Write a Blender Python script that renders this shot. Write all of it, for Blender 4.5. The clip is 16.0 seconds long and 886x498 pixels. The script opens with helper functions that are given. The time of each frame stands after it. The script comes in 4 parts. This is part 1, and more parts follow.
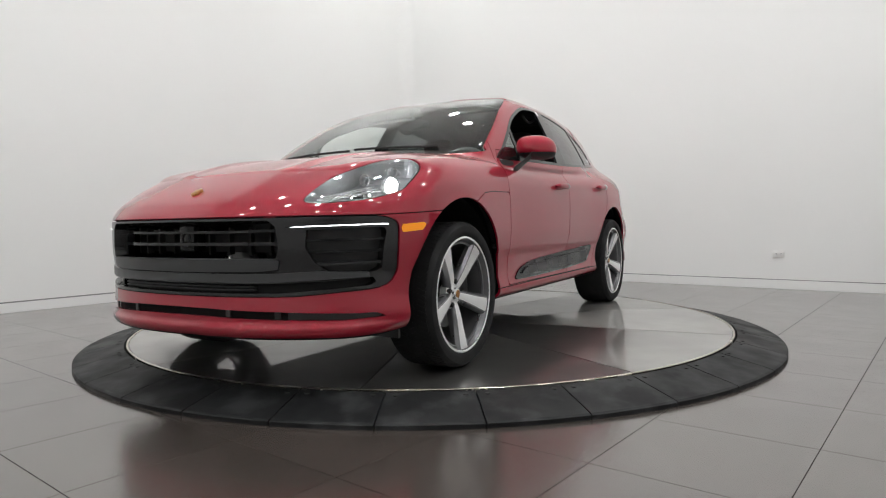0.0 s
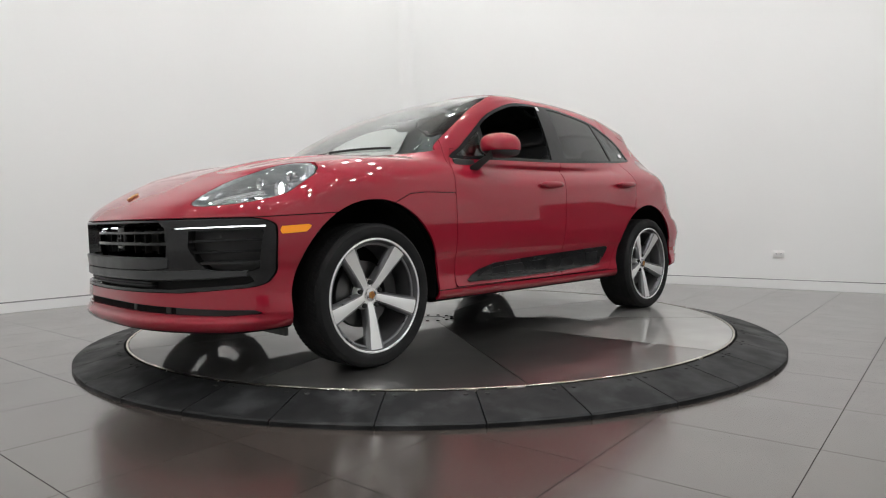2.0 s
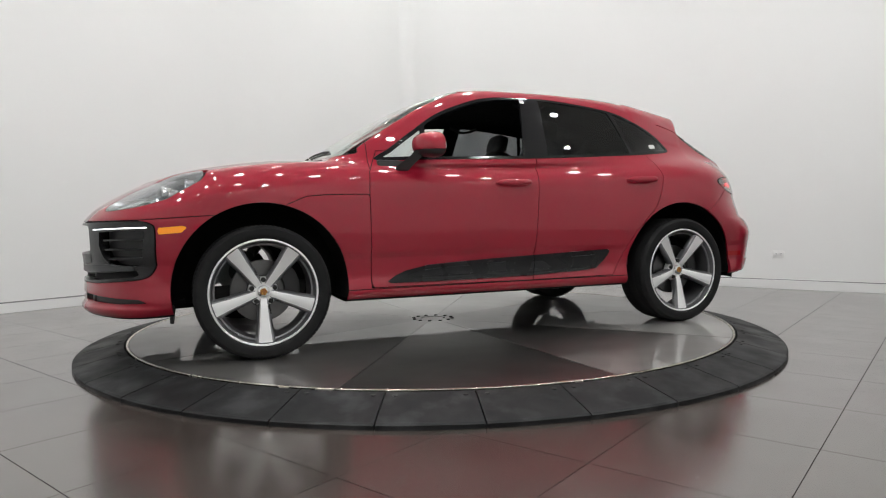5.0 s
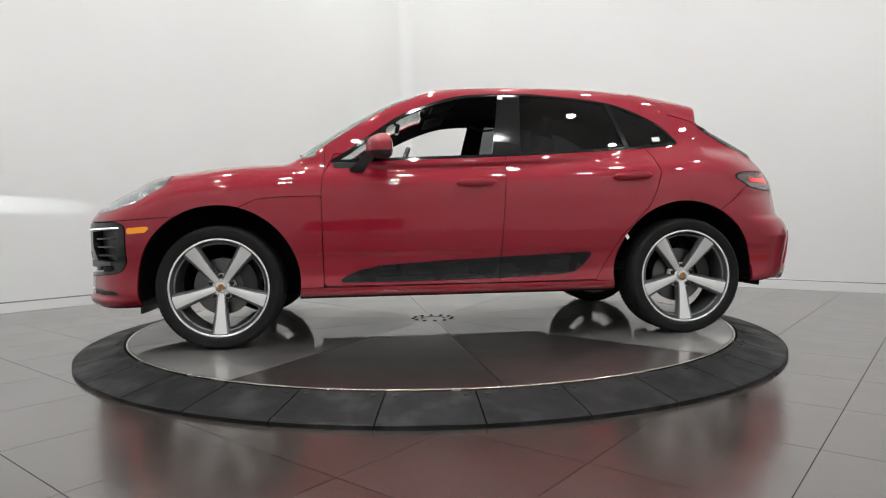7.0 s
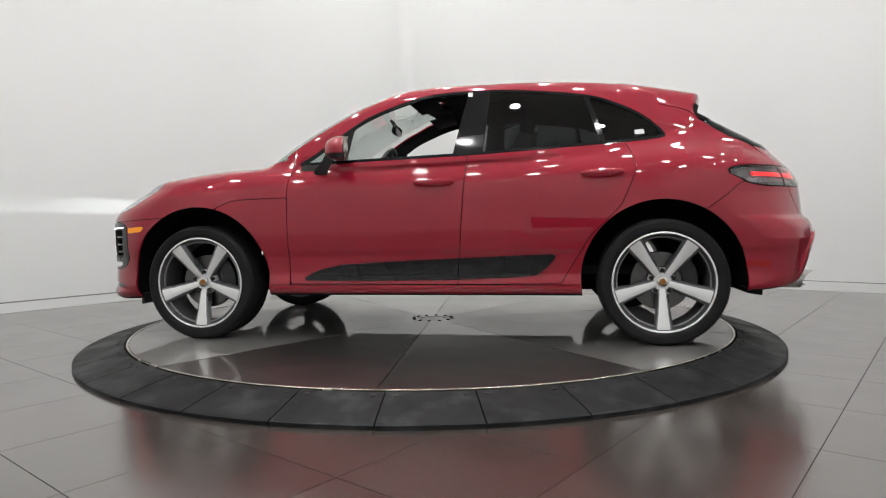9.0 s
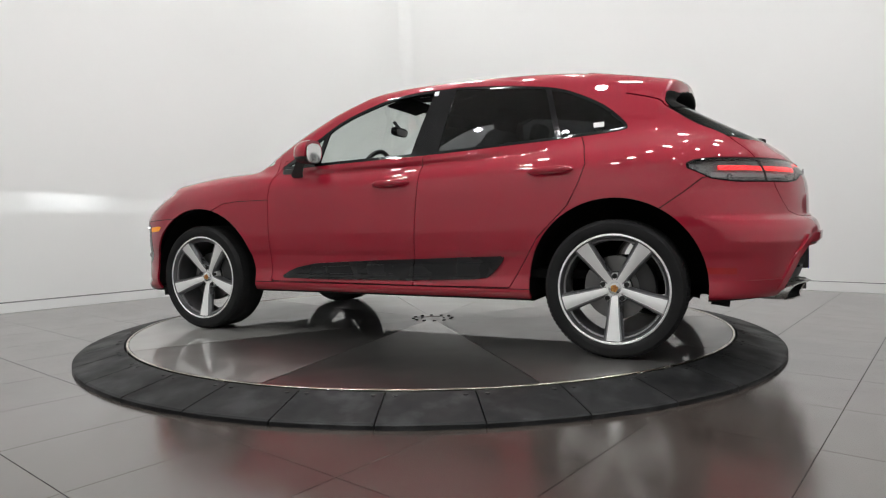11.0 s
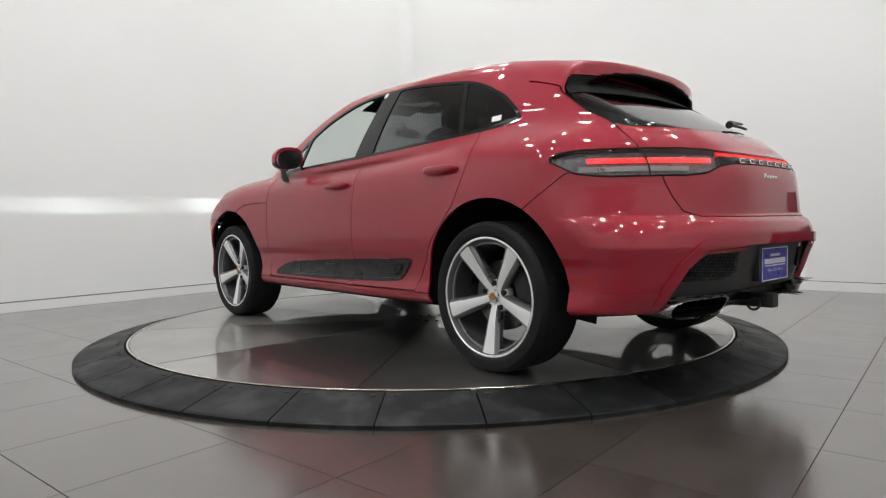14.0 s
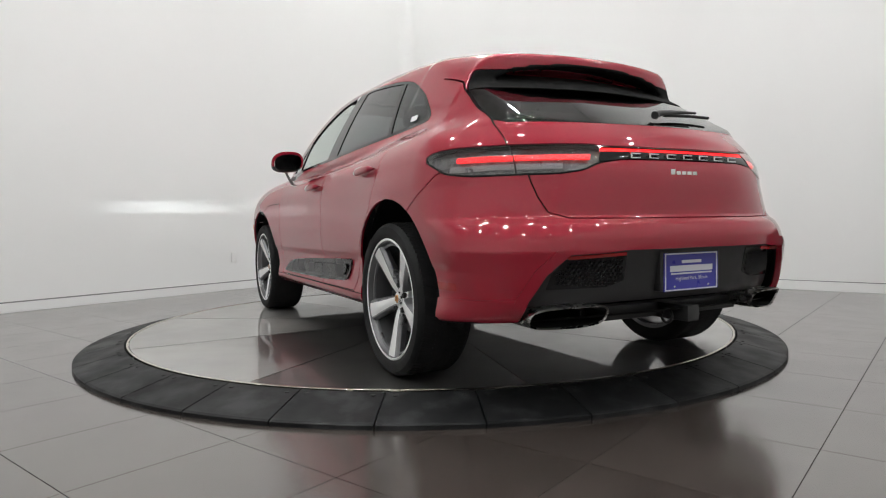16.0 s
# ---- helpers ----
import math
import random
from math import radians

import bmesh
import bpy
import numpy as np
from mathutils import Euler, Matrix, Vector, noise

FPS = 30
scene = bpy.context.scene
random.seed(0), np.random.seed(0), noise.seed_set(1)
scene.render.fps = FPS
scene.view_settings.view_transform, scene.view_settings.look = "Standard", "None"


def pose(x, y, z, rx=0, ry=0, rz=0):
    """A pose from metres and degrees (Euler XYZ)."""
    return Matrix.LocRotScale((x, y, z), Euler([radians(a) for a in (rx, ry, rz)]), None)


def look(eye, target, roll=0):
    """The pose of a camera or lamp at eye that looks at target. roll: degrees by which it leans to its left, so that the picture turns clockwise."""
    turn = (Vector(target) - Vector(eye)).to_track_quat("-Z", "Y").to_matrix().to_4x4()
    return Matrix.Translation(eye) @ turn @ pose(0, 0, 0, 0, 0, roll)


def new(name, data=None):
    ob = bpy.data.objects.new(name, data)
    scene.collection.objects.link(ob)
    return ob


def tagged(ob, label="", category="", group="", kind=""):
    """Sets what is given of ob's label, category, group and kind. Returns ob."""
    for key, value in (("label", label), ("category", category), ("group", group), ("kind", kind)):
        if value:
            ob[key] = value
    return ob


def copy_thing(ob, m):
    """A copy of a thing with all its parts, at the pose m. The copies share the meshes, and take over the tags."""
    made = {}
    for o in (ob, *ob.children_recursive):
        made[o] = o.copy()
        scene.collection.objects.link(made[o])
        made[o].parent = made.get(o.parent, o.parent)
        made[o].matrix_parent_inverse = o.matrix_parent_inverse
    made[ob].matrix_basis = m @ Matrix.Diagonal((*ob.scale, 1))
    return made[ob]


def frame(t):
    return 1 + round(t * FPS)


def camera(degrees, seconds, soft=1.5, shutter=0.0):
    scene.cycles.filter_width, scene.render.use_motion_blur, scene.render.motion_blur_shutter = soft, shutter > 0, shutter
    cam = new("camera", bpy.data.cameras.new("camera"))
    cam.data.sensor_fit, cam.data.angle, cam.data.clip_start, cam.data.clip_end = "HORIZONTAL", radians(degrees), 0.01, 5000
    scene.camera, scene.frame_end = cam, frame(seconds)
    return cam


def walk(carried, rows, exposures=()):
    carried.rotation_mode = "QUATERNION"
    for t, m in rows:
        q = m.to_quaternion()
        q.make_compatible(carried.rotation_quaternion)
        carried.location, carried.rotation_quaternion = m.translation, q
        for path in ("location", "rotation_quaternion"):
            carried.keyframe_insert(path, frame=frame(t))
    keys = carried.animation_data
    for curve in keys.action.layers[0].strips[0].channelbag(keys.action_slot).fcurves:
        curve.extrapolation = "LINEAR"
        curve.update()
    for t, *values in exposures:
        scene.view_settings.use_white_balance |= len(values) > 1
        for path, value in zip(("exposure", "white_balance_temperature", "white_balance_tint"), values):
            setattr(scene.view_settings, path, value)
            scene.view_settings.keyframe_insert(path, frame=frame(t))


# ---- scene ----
EYE = (0.0, -4.733, 0.7106)
AIM = (0.0177 * 5, -4.733 + 0.999 * 5, 0.7106 - 0.0413 * 5)
cam = camera(69.7, 16.0, 1.15)
walk(cam, [(0.0, look(EYE, AIM, -0.93)), (16.0, look(EYE, AIM, -0.93))])

# ---- world and exposure: a closed white photo room, lit by its downlights ----
world = bpy.data.worlds.new("world")
scene.world = world
world.use_nodes = True
world.node_tree.nodes["Background"].inputs["Color"].default_value = (0.02, 0.02, 0.022, 1)
scene.view_settings.exposure = 0.0
LAMP = 250.0


# ---- materials ----
def material(name, base, rough=0.5, metal=0.0, **more):
    m = bpy.data.materials.new(name)
    m.use_nodes = True
    b = m.node_tree.nodes["Principled BSDF"]
    b.inputs["Base Color"].default_value = (*base, 1)
    b.inputs["Roughness"].default_value = rough
    b.inputs["Metallic"].default_value = metal
    for key, value in more.items():
        b.inputs[key.replace("_", " ")].default_value = value
    return m


def vary(m, scale, low, high, slot="Roughness", detail=4.0, per_object=0.0, stretch=(1, 1, 1)):
    """Lets a value or colour of the surface drift with noise of that scale."""
    t = m.node_tree
    b = t.nodes["Principled BSDF"]
    co, mp, no, ra = (t.nodes.new(k) for k in ("ShaderNodeTexCoord", "ShaderNodeMapping", "ShaderNodeTexNoise", "ShaderNodeValToRGB"))
    mp.inputs["Scale"].default_value = stretch
    no.inputs["Scale"].default_value, no.inputs["Detail"].default_value = scale, detail
    low, high = [(v, v, v, 1) if isinstance(v, float) else (*v, 1) for v in (low, high)]
    ra.color_ramp.elements[0].color, ra.color_ramp.elements[1].color = low, high
    ra.color_ramp.elements[0].position, ra.color_ramp.elements[1].position = 0.3, 0.7
    t.links.new(co.outputs["Object"], mp.inputs["Vector"])
    t.links.new(mp.outputs["Vector"], no.inputs["Vector"])
    t.links.new(no.outputs["Fac"], ra.inputs["Fac"])
    out = ra.outputs["Color"]
    if per_object:
        inf, mr, mx = t.nodes.new("ShaderNodeObjectInfo"), t.nodes.new("ShaderNodeMapRange"), t.nodes.new("ShaderNodeMixRGB")
        mr.inputs["To Min"].default_value, mr.inputs["To Max"].default_value = 1 - per_object, 1 + per_object
        mx.blend_type = "MULTIPLY"
        mx.inputs["Fac"].default_value = 1
        t.links.new(inf.outputs["Random"], mr.inputs["Value"])
        t.links.new(out, mx.inputs["Color1"])
        t.links.new(mr.outputs["Result"], mx.inputs["Color2"])
        out = mx.outputs["Color"]
    t.links.new(out, b.inputs[slot])
    return m


def grain(m, scale, strength, detail=3.0, stretch=(1, 1, 1)):
    t = m.node_tree
    co, mp, no, bu = (t.nodes.new(k) for k in ("ShaderNodeTexCoord", "ShaderNodeMapping", "ShaderNodeTexNoise", "ShaderNodeBump"))
    mp.inputs["Scale"].default_value = stretch
    no.inputs["Scale"].default_value, no.inputs["Detail"].default_value = scale, detail
    bu.inputs["Strength"].default_value, bu.inputs["Distance"].default_value = strength, 0.002
    t.links.new(co.outputs["Object"], mp.inputs["Vector"])
    t.links.new(mp.outputs["Vector"], no.inputs["Vector"])
    t.links.new(no.outputs["Fac"], bu.inputs["Height"])
    t.links.new(bu.outputs["Normal"], t.nodes["Principled BSDF"].inputs["Normal"])
    return m


def glowing(name, colour, strength):
    return material(name, colour, 0.4, Emission_Color=(*colour, 1), Emission_Strength=strength)


WHITE = grain(vary(material("white_wall_paint", (0.84, 0.84, 0.83), 0.55), 0.35, (0.82, 0.82, 0.81), (0.86, 0.86, 0.85), "Base Color"), 60, 0.05)
BACKWALL = vary(material("off_white_wall_paint", (0.72, 0.72, 0.71), 0.6), 0.5, (0.69, 0.69, 0.68), (0.75, 0.75, 0.74), "Base Color")
CEIL = vary(material("ceiling_paint", (0.78, 0.78, 0.775), 0.7), 0.5, (0.76, 0.76, 0.755), (0.80, 0.80, 0.795), "Base Color")
TRIM = vary(material("white_trim_paint", (0.82, 0.82, 0.81), 0.35), 3, 0.3, 0.42)
TILE = grain(vary(vary(material("taupe_porcelain", (0.09, 0.076, 0.07), 0.2, Specular_IOR_Level=0.9, Coat_Weight=0.7, Coat_Roughness=0.19, Coat_IOR=1.6), 2.2, (0.052, 0.042, 0.037), (0.072, 0.059, 0.052), "Base Color", 6, 0.06), 4, 0.15, 0.25), 90, 0.04)
GROUT = vary(material("dark_grout", (0.05, 0.044, 0.041), 0.8), 30, 0.7, 0.9)
STEEL = vary(vary(material("brushed_steel_plate", (0.33, 0.325, 0.31), 0.33, 0.9, Coat_Weight=0.7, Coat_Roughness=0.02, Coat_IOR=1.5, Anisotropic=0.92), 3, 0.30, 0.37, detail=3), 1.6, (0.27, 0.265, 0.255), (0.36, 0.352, 0.335), "Base Color", 6, 0.12)
lay, turned = STEEL.node_tree.nodes.new("ShaderNodeCombineXYZ"), STEEL.node_tree.nodes.new("ShaderNodeVectorTransform")
lay.inputs["Y"].default_value = 1.0
turned.vector_type, turned.convert_from, turned.convert_to = "VECTOR", "OBJECT", "WORLD"
STEEL.node_tree.links.new(lay.outputs["Vector"], turned.inputs["Vector"])
STEEL.node_tree.links.new(turned.outputs["Vector"], STEEL.node_tree.nodes["Principled BSDF"].inputs["Tangent"])
RIMSTEEL = vary(material("bright_steel_edge", (0.7, 0.66, 0.58), 0.2, 1.0), 8, 0.14, 0.3)
RUBBER = grain(vary(vary(material("ramp_rubber", (0.03, 0.031, 0.032), 0.5, Specular_IOR_Level=0.22), 7, (0.010, 0.0104, 0.011), (0.026, 0.0265, 0.027), "Base Color", 9, 0.2), 5, 0.42, 0.7, detail=8), 140, 0.15)
scuffs = next(n for n in RUBBER.node_tree.nodes if n.type == "VALTORGB").color_ramp
scuffs.elements[0].position, scuffs.elements[1].position = 0.5, 0.85
scuffs.elements[1].color = (0.05, 0.051, 0.053, 1)
GAPSHADE = material("gap_shade_grey", (0.22, 0.22, 0.22), 0.7)
DARK = material("dark_recess", (0.01, 0.01, 0.01), 0.7)
RED = vary(material("carmine_red_paint", (0.31, 0.0075, 0.025), 0.42, 0.10, Specular_IOR_Level=0.1, Coat_Weight=1.0, Coat_Roughness=0.01, Coat_IOR=1.58), 900, (0.285, 0.007, 0.023), (0.335, 0.009, 0.028), "Base Color", 0)
GLOSS = vary(material("gloss_black_trim", (0.010, 0.010, 0.011), 0.08, Specular_IOR_Level=0.35), 6, 0.06, 0.12)
SATIN = grain(vary(material("satin_black_plastic", (0.02, 0.02, 0.021), 0.4), 20, 0.34, 0.48), 300, 0.06)
GREY = grain(vary(material("graphite_plastic", (0.04, 0.041, 0.043), 0.36), 12, 0.3, 0.42), 300, 0.05)
TYRE = grain(vary(material("tyre_rubber", (0.009, 0.009, 0.0095), 0.75, Specular_IOR_Level=0.3), 9, 0.65, 0.85), 160, 0.12)
BARREL = vary(material("dark_rim_barrel", (0.13, 0.13, 0.134), 0.35, 0.6), 10, 0.28, 0.42)
ALLOY = vary(material("machined_alloy", (0.9, 0.9, 0.9), 0.35, 0.55), 40, 0.28, 0.4)
DKALLOY = vary(material("grey_painted_alloy", (0.26, 0.26, 0.27), 0.3, 0.8), 10, 0.25, 0.36)
DISCM = vary(material("cast_iron_disc", (0.16, 0.16, 0.16), 0.35, 1.0), 30, 0.28, 0.45)
EXHAUST = vary(material("brushed_exhaust_steel", (0.4, 0.39, 0.38), 0.28, 1.0), 25, 0.2, 0.36)
CHROME = vary(material("chrome", (0.75, 0.75, 0.75), 0.1, 1.0), 15, 0.06, 0.16)
GOLD = vary(material("gold_crest", (0.62, 0.38, 0.08), 0.3, 0.6), 120, (0.62, 0.38, 0.08), (0.3, 0.06, 0.04), "Base Color", 2)
LEATHER = grain(vary(material("black_leather", (0.018, 0.018, 0.019), 0.45), 15, 0.38, 0.55), 220, 0.15)
LINER = grain(vary(material("black_felt_liner", (0.006, 0.006, 0.006), 0.9, Specular_IOR_Level=0.2), 20, 0.8, 0.95), 200, 0.2)
AMBER = material("amber_lens", (0.80, 0.27, 0.015), 0.15, Emission_Color=(1, 0.32, 0.01, 1), Emission_Strength=0.25)
REFLECT = material("red_reflector", (0.34, 0.003, 0.006), 0.12, Coat_Weight=0.6)
REDLED = glowing("red_light_bar", (1.0, 0.003, 0.008), 1.0)
WHITELED = glowing("white_led", (0.95, 0.97, 1.0), 3.0)
BOWL = vary(material("lamp_bowl_silver", (0.24, 0.245, 0.25), 0.25, 0.4), 30, 0.16, 0.3)
TAILBOWL = vary(material("grey_lamp_bowl", (0.11, 0.11, 0.115), 0.3, 0.2), 30, 0.2, 0.35)
BEAM = glowing("beam_strip", (0.93, 0.98, 1.0), 450000.0)
BEAM.cycles.emission_sampling = "FRONT"
MASKM = grain(vary(material("black_mask_plastic", (0.012, 0.012, 0.013), 0.2), 6, 0.16, 0.24), 300, 0.015)
BLADEM = vary(material("black_blade_plastic", (0.010, 0.010, 0.011), 0.28, Specular_IOR_Level=0.35), 5, 0.22, 0.32, detail=2)
LOWBEAM = glowing("low_beam", (0.95, 0.98, 1.0), 45.0)
BLUE = vary(material("blue_plate", (0.05, 0.05, 0.36), 0.3), 20, 0.25, 0.4)
PLATEW = material("plate_white_print", (0.75, 0.75, 0.8), 0.4)
STICKER = material("white_sticker", (0.8, 0.8, 0.8), 0.5)


def pane(name, tint, rough=0.0):
    m = material(name, tint, rough, IOR=1.45)
    m.node_tree.nodes["Principled BSDF"].inputs["Transmission Weight"].default_value = 1.0
    return m


GLASS = pane("clear_glass", (0.80, 0.87, 0.84))
PRIVACY = pane("privacy_glass", (0.16, 0.17, 0.175))
LENS = pane("clear_lamp_cover", (0.95, 0.96, 0.97))
LENSBALL = pane("lens_glass", (0.9, 0.93, 0.95))
SMOKE = pane("smoked_lamp_cover", (0.88, 0.86, 0.86))


# ---- mesh helpers ----
def part(name, bm, mat, parent=None, label="", smooth=True):
    """Links a bmesh as one mesh object under a thing or a part."""
    me = bpy.data.meshes.new(name)
    bm.to_mesh(me)
    bm.free()
    me.materials.append(mat)
    if smooth:
        me.shade_smooth()
        me.set_sharp_from_angle(angle=radians(38))
    ob = new(name, me)
    ob.parent = parent
    return tagged(ob, label)


def box(bm, cx, cy, cz, sx, sy, sz, bevel=0.0, turn=None):
    m = Matrix.Translation((cx, cy, cz)) @ (turn or Matrix()) @ Matrix.Diagonal((sx, sy, sz, 1))
    made = bmesh.ops.create_cube(bm, size=1, matrix=m)["verts"]
    if bevel:
        es = {ed for v in made for ed in v.link_edges}
        bmesh.ops.bevel(bm, geom=list(es), offset=bevel, segments=2, affect="EDGES", profile=0.6)
    return bm


def one_box(*a, **k):
    return box(bmesh.new(), *a, **k)


def lathe(profile, n=64, axis="y", closed=False):
    """Turns a profile of (radius, height) round an axis."""
    bm = bmesh.new()
    rings = []
    for r, h in profile:
        ring = []
        for i in range(n):
            a = 2 * math.pi * i / n
            p = (r * math.cos(a), h, r * math.sin(a)) if axis == "y" else (r * math.cos(a), r * math.sin(a), h)
            ring.append(bm.verts.new(p))
        rings.append(ring)
    pairs = list(zip(rings, rings[1:])) + ([(rings[-1], rings[0])] if closed else [])
    for a, b in pairs:
        for i in range(n):
            j = (i + 1) % n
            bm.faces.new((a[i], a[j], b[j], b[i]))
    if not closed:
        for ring in (rings[0], rings[-1]):
            if (ring[0].co - ring[n // 2].co).length > 1e-4:
                bm.faces.new(ring)
    bmesh.ops.recalc_face_normals(bm, faces=bm.faces)
    return bm


def tube(points, r, n=10, closed=False):
    """A round bar along points."""
    bm = bmesh.new()
    pts = [Vector(p) for p in points]
    rings = []
    for i, p in enumerate(pts):
        d = (pts[(i + 1) % len(pts)] - pts[i - 1]) if closed else (pts[min(i + 1, len(pts) - 1)] - pts[max(i - 1, 0)])
        q = d.to_track_quat("Z", "Y")
        rr = r[i] if isinstance(r, (list, tuple)) else r
        rings.append([bm.verts.new(p + q @ Vector((rr * math.cos(2 * math.pi * k / n), rr * math.sin(2 * math.pi * k / n), 0))) for k in range(n)])
    for a, b in list(zip(rings, rings[1:])) + ([(rings[-1], rings[0])] if closed else []):
        for k in range(n):
            bm.faces.new((a[k], a[(k + 1) % n], b[(k + 1) % n], b[k]))
    if not closed:
        bm.faces.new(rings[0])
        bm.faces.new(rings[-1])
    bmesh.ops.recalc_face_normals(bm, faces=bm.faces)
    return bm


def loft(sections, caps=True):
    """Joins rings of points, one after another."""
    bm = bmesh.new()
    rings = [[bm.verts.new(p) for p in s] for s in sections]
    n = len(rings[0])
    for a, b in zip(rings, rings[1:]):
        for k in range(n):
            bm.faces.new((a[k], a[(k + 1) % n], b[(k + 1) % n], b[k]))
    if caps:
        bm.faces.new(rings[0])
        bm.faces.new(rings[-1])
    bmesh.ops.recalc_face_normals(bm, faces=bm.faces)
    return bm


# ---- the room: local x runs along the far wall, local y towards it ----
TURN = -40.0
ROOM = pose(0, 0, 0, 0, 0, TURN)
FLOOR_Z = -0.08
X0, X1, Y0, Y1, TOP = -3.96, 7.4, -7.6, 4.17, 5.9


def setting(name, bm, mat, label, category, smooth=False):
    ob = part(name, bm, mat, None, label, smooth)
    ob.matrix_world = ROOM
    return tagged(ob, label, category, kind="structure")


floor_base = setting("floor", one_box((X0 + X1) / 2, (Y0 + Y1) / 2, FLOOR_Z - 0.055, X1 - X0 + 0.4, Y1 - Y0 + 0.4, 0.1), GROUT, "glossy taupe porcelain tile floor with dark grout", "floor")
for name, cx, cy, sx, sy in (("wall_north", (X0 + X1) / 2, Y1 + 0.1, X1 - X0 + 0.4, 0.2), ("wall_west", X0 - 0.1, (Y0 + Y1) / 2, 0.2, Y1 - Y0),
                             ("wall_south", (X0 + X1) / 2, Y0 - 0.1, X1 - X0 + 0.4, 0.2), ("wall_east", X1 + 0.1, (Y0 + Y1) / 2, 0.2, Y1 - Y0)):
    far = name in ("wall_north", "wall_west")
    setting(name, one_box(cx, cy, (TOP + FLOOR_Z) / 2, sx, sy, TOP - FLOOR_Z), WHITE if far else BACKWALL, "plain matt white painted wall of a photo room" if far else "plain off-white wall behind the camera", "wall")
setting("ceiling", one_box((X0 + X1) / 2, (Y0 + Y1) / 2, TOP + 0.1, X1 - X0 + 0.4, Y1 - Y0 + 0.4, 0.2), CEIL, "plain off-white ceiling with round recessed lamps", "ceiling")
# the corner of the two walls is coved
cove = bmesh.new()
R = 0.2
arc = [(X0 + R - R * math.cos(a), Y1 - R + R * math.sin(a)) for a in [math.pi / 2 * i / 10 for i in range(11)]] + [(X0 - 0.02, Y1 + 0.02)]
lo = [cove.verts.new((x, y, FLOOR_Z)) for x, y in arc]
hi = [cove.verts.new((x, y, TOP)) for x, y in arc]
for i in range(len(arc)):
    j = (i + 1) % len(arc)
    cove.faces.new((lo[i], lo[j], hi[j], hi[i]))
bmesh.ops.recalc_face_normals(cove, faces=cove.faces)
setting("trim_corner", cove, WHITE, "rounded white plaster corner between two walls", "wall", True)
# baseboards, each topped by a strip whose grey colour draws the shadow line
for name, cx, cy, sx, sy in (("baseboard_north", (X0 + X1) / 2, Y1 - 0.004, X1 - X0, 0.024), ("baseboard_west", X0 + 0.004, (Y0 + Y1) / 2, 0.024, Y1 - Y0),
                             ("baseboard_south", (X0 + X1) / 2, Y0 + 0.004, X1 - X0, 0.024), ("baseboard_east", X1 - 0.004, (Y0 + Y1) / 2, 0.024, Y1 - Y0)):
    bb = setting(name, one_box(cx, cy, FLOOR_Z + 0.049, sx, sy, 0.098, 0.003), TRIM, "flat white painted baseboard", "baseboard")
    shade_strip = part("shade_strip", one_box(cx, cy, FLOOR_Z + 0.1005, sx, sy - 0.006 if sx > sy else sy, 0.011), GAPSHADE, bb, "thin strip coloured grey as the shadow line over the baseboard", False)

# ---- sockets on the walls ----
def wall_socket(m):
    ob = part("wall_socket", one_box(0, 0, 0, 0.115, 0.012, 0.075, 0.004), TRIM, None)
    ob.matrix_world = m
    for dx in (-0.024, 0.024):
        part("outlet", one_box(dx, -0.007, 0, 0.034, 0.006, 0.034, 0.003), STICKER, ob)
        for s in (-0.006, 0.006):
            part("slot", one_box(dx + s, -0.0105, 0.003, 0.003, 0.002, 0.01), DARK, ob)
    return tagged(ob, "white plastic double socket plate on the white wall", "wall socket", "wall sockets")


east = wall_socket(ROOM @ pose(1.507, Y1 - 0.006, 0.304))
west = wall_socket(ROOM @ pose(X0 + 0.006, 0.886, 0.320, 0, 0, -90) @ pose(0, 0, 0, 0, 90, 0))
west["label"] = "upright white plastic socket plate on the white wall"

# ---- ceiling downlights ----
def downlight():
    ob = part("downlight", lathe([(0.098, 0.0), (0.13, -0.004), (0.135, -0.014), (0.128, -0.018), (0.108, -0.016), (0.098, 0.0)], 32, "z"), TRIM, None)
    part("lamp_face", lathe([(0.001, -0.010), (0.06, -0.010), (0.1, -0.009), (0.1, -0.003)], 32, "z"), GLOW, ob, "bright white lamp face")
    return tagged(ob, "round white recessed downlight, switched on, in the ceiling", "downlight", "ceiling downlights")


GLOW = glowing("downlight_glow", (0.975, 0.985, 0.98), LAMP)
first = downlight()
spots = [(x, y) for x in (-2.0, -0.1, 1.8, 3.8, 5.9) for y in (-5.9, -3.9, -1.8, 0.2, 2.2)] + [(-3.0, 3.2)]
for i, (x, y) in enumerate(spots):
    m = ROOM @ pose(x, y, TOP)
    if i:
        copy_thing(first, m)
    else:
        first.matrix_world = m

# ---- the turntable: steel disc in ten wedges, ringed by rubber ramps ----
DISC_R = 2.055
RING_R = 2.337


def arc_plate(r0, r1, a0, a1, z0, z1, zb, n=8, round_edge=0.0):
    """A plate between two radii and two angles, its top from z0 inside to z1 outside."""
    bm = bmesh.new()
    cols = []
    for i in range(n + 1):
        a = a0 + (a1 - a0) * i / n
        c, s = math.cos(a), math.sin(a)
        prof = [(r0, zb), (r0, z0), (r1 - round_edge, z1 + (z0 - z1) * round_edge / max(r1 - r0, 1e-6)), (r1, z1 - round_edge * 0.3), (r1, zb)]
        cols.append([bm.verts.new((r * c, r * s, z)) for r, z in prof])
    for p, q in zip(cols, cols[1:]):
        for k in range(5):
            bm.faces.new((p[k], q[k], q[(k + 1) % 5], p[(k + 1) % 5]))
    bm.faces.new(cols[0])
    bm.faces.new(cols[-1])
    bmesh.ops.recalc_face_normals(bm, faces=bm.faces)
    return bm


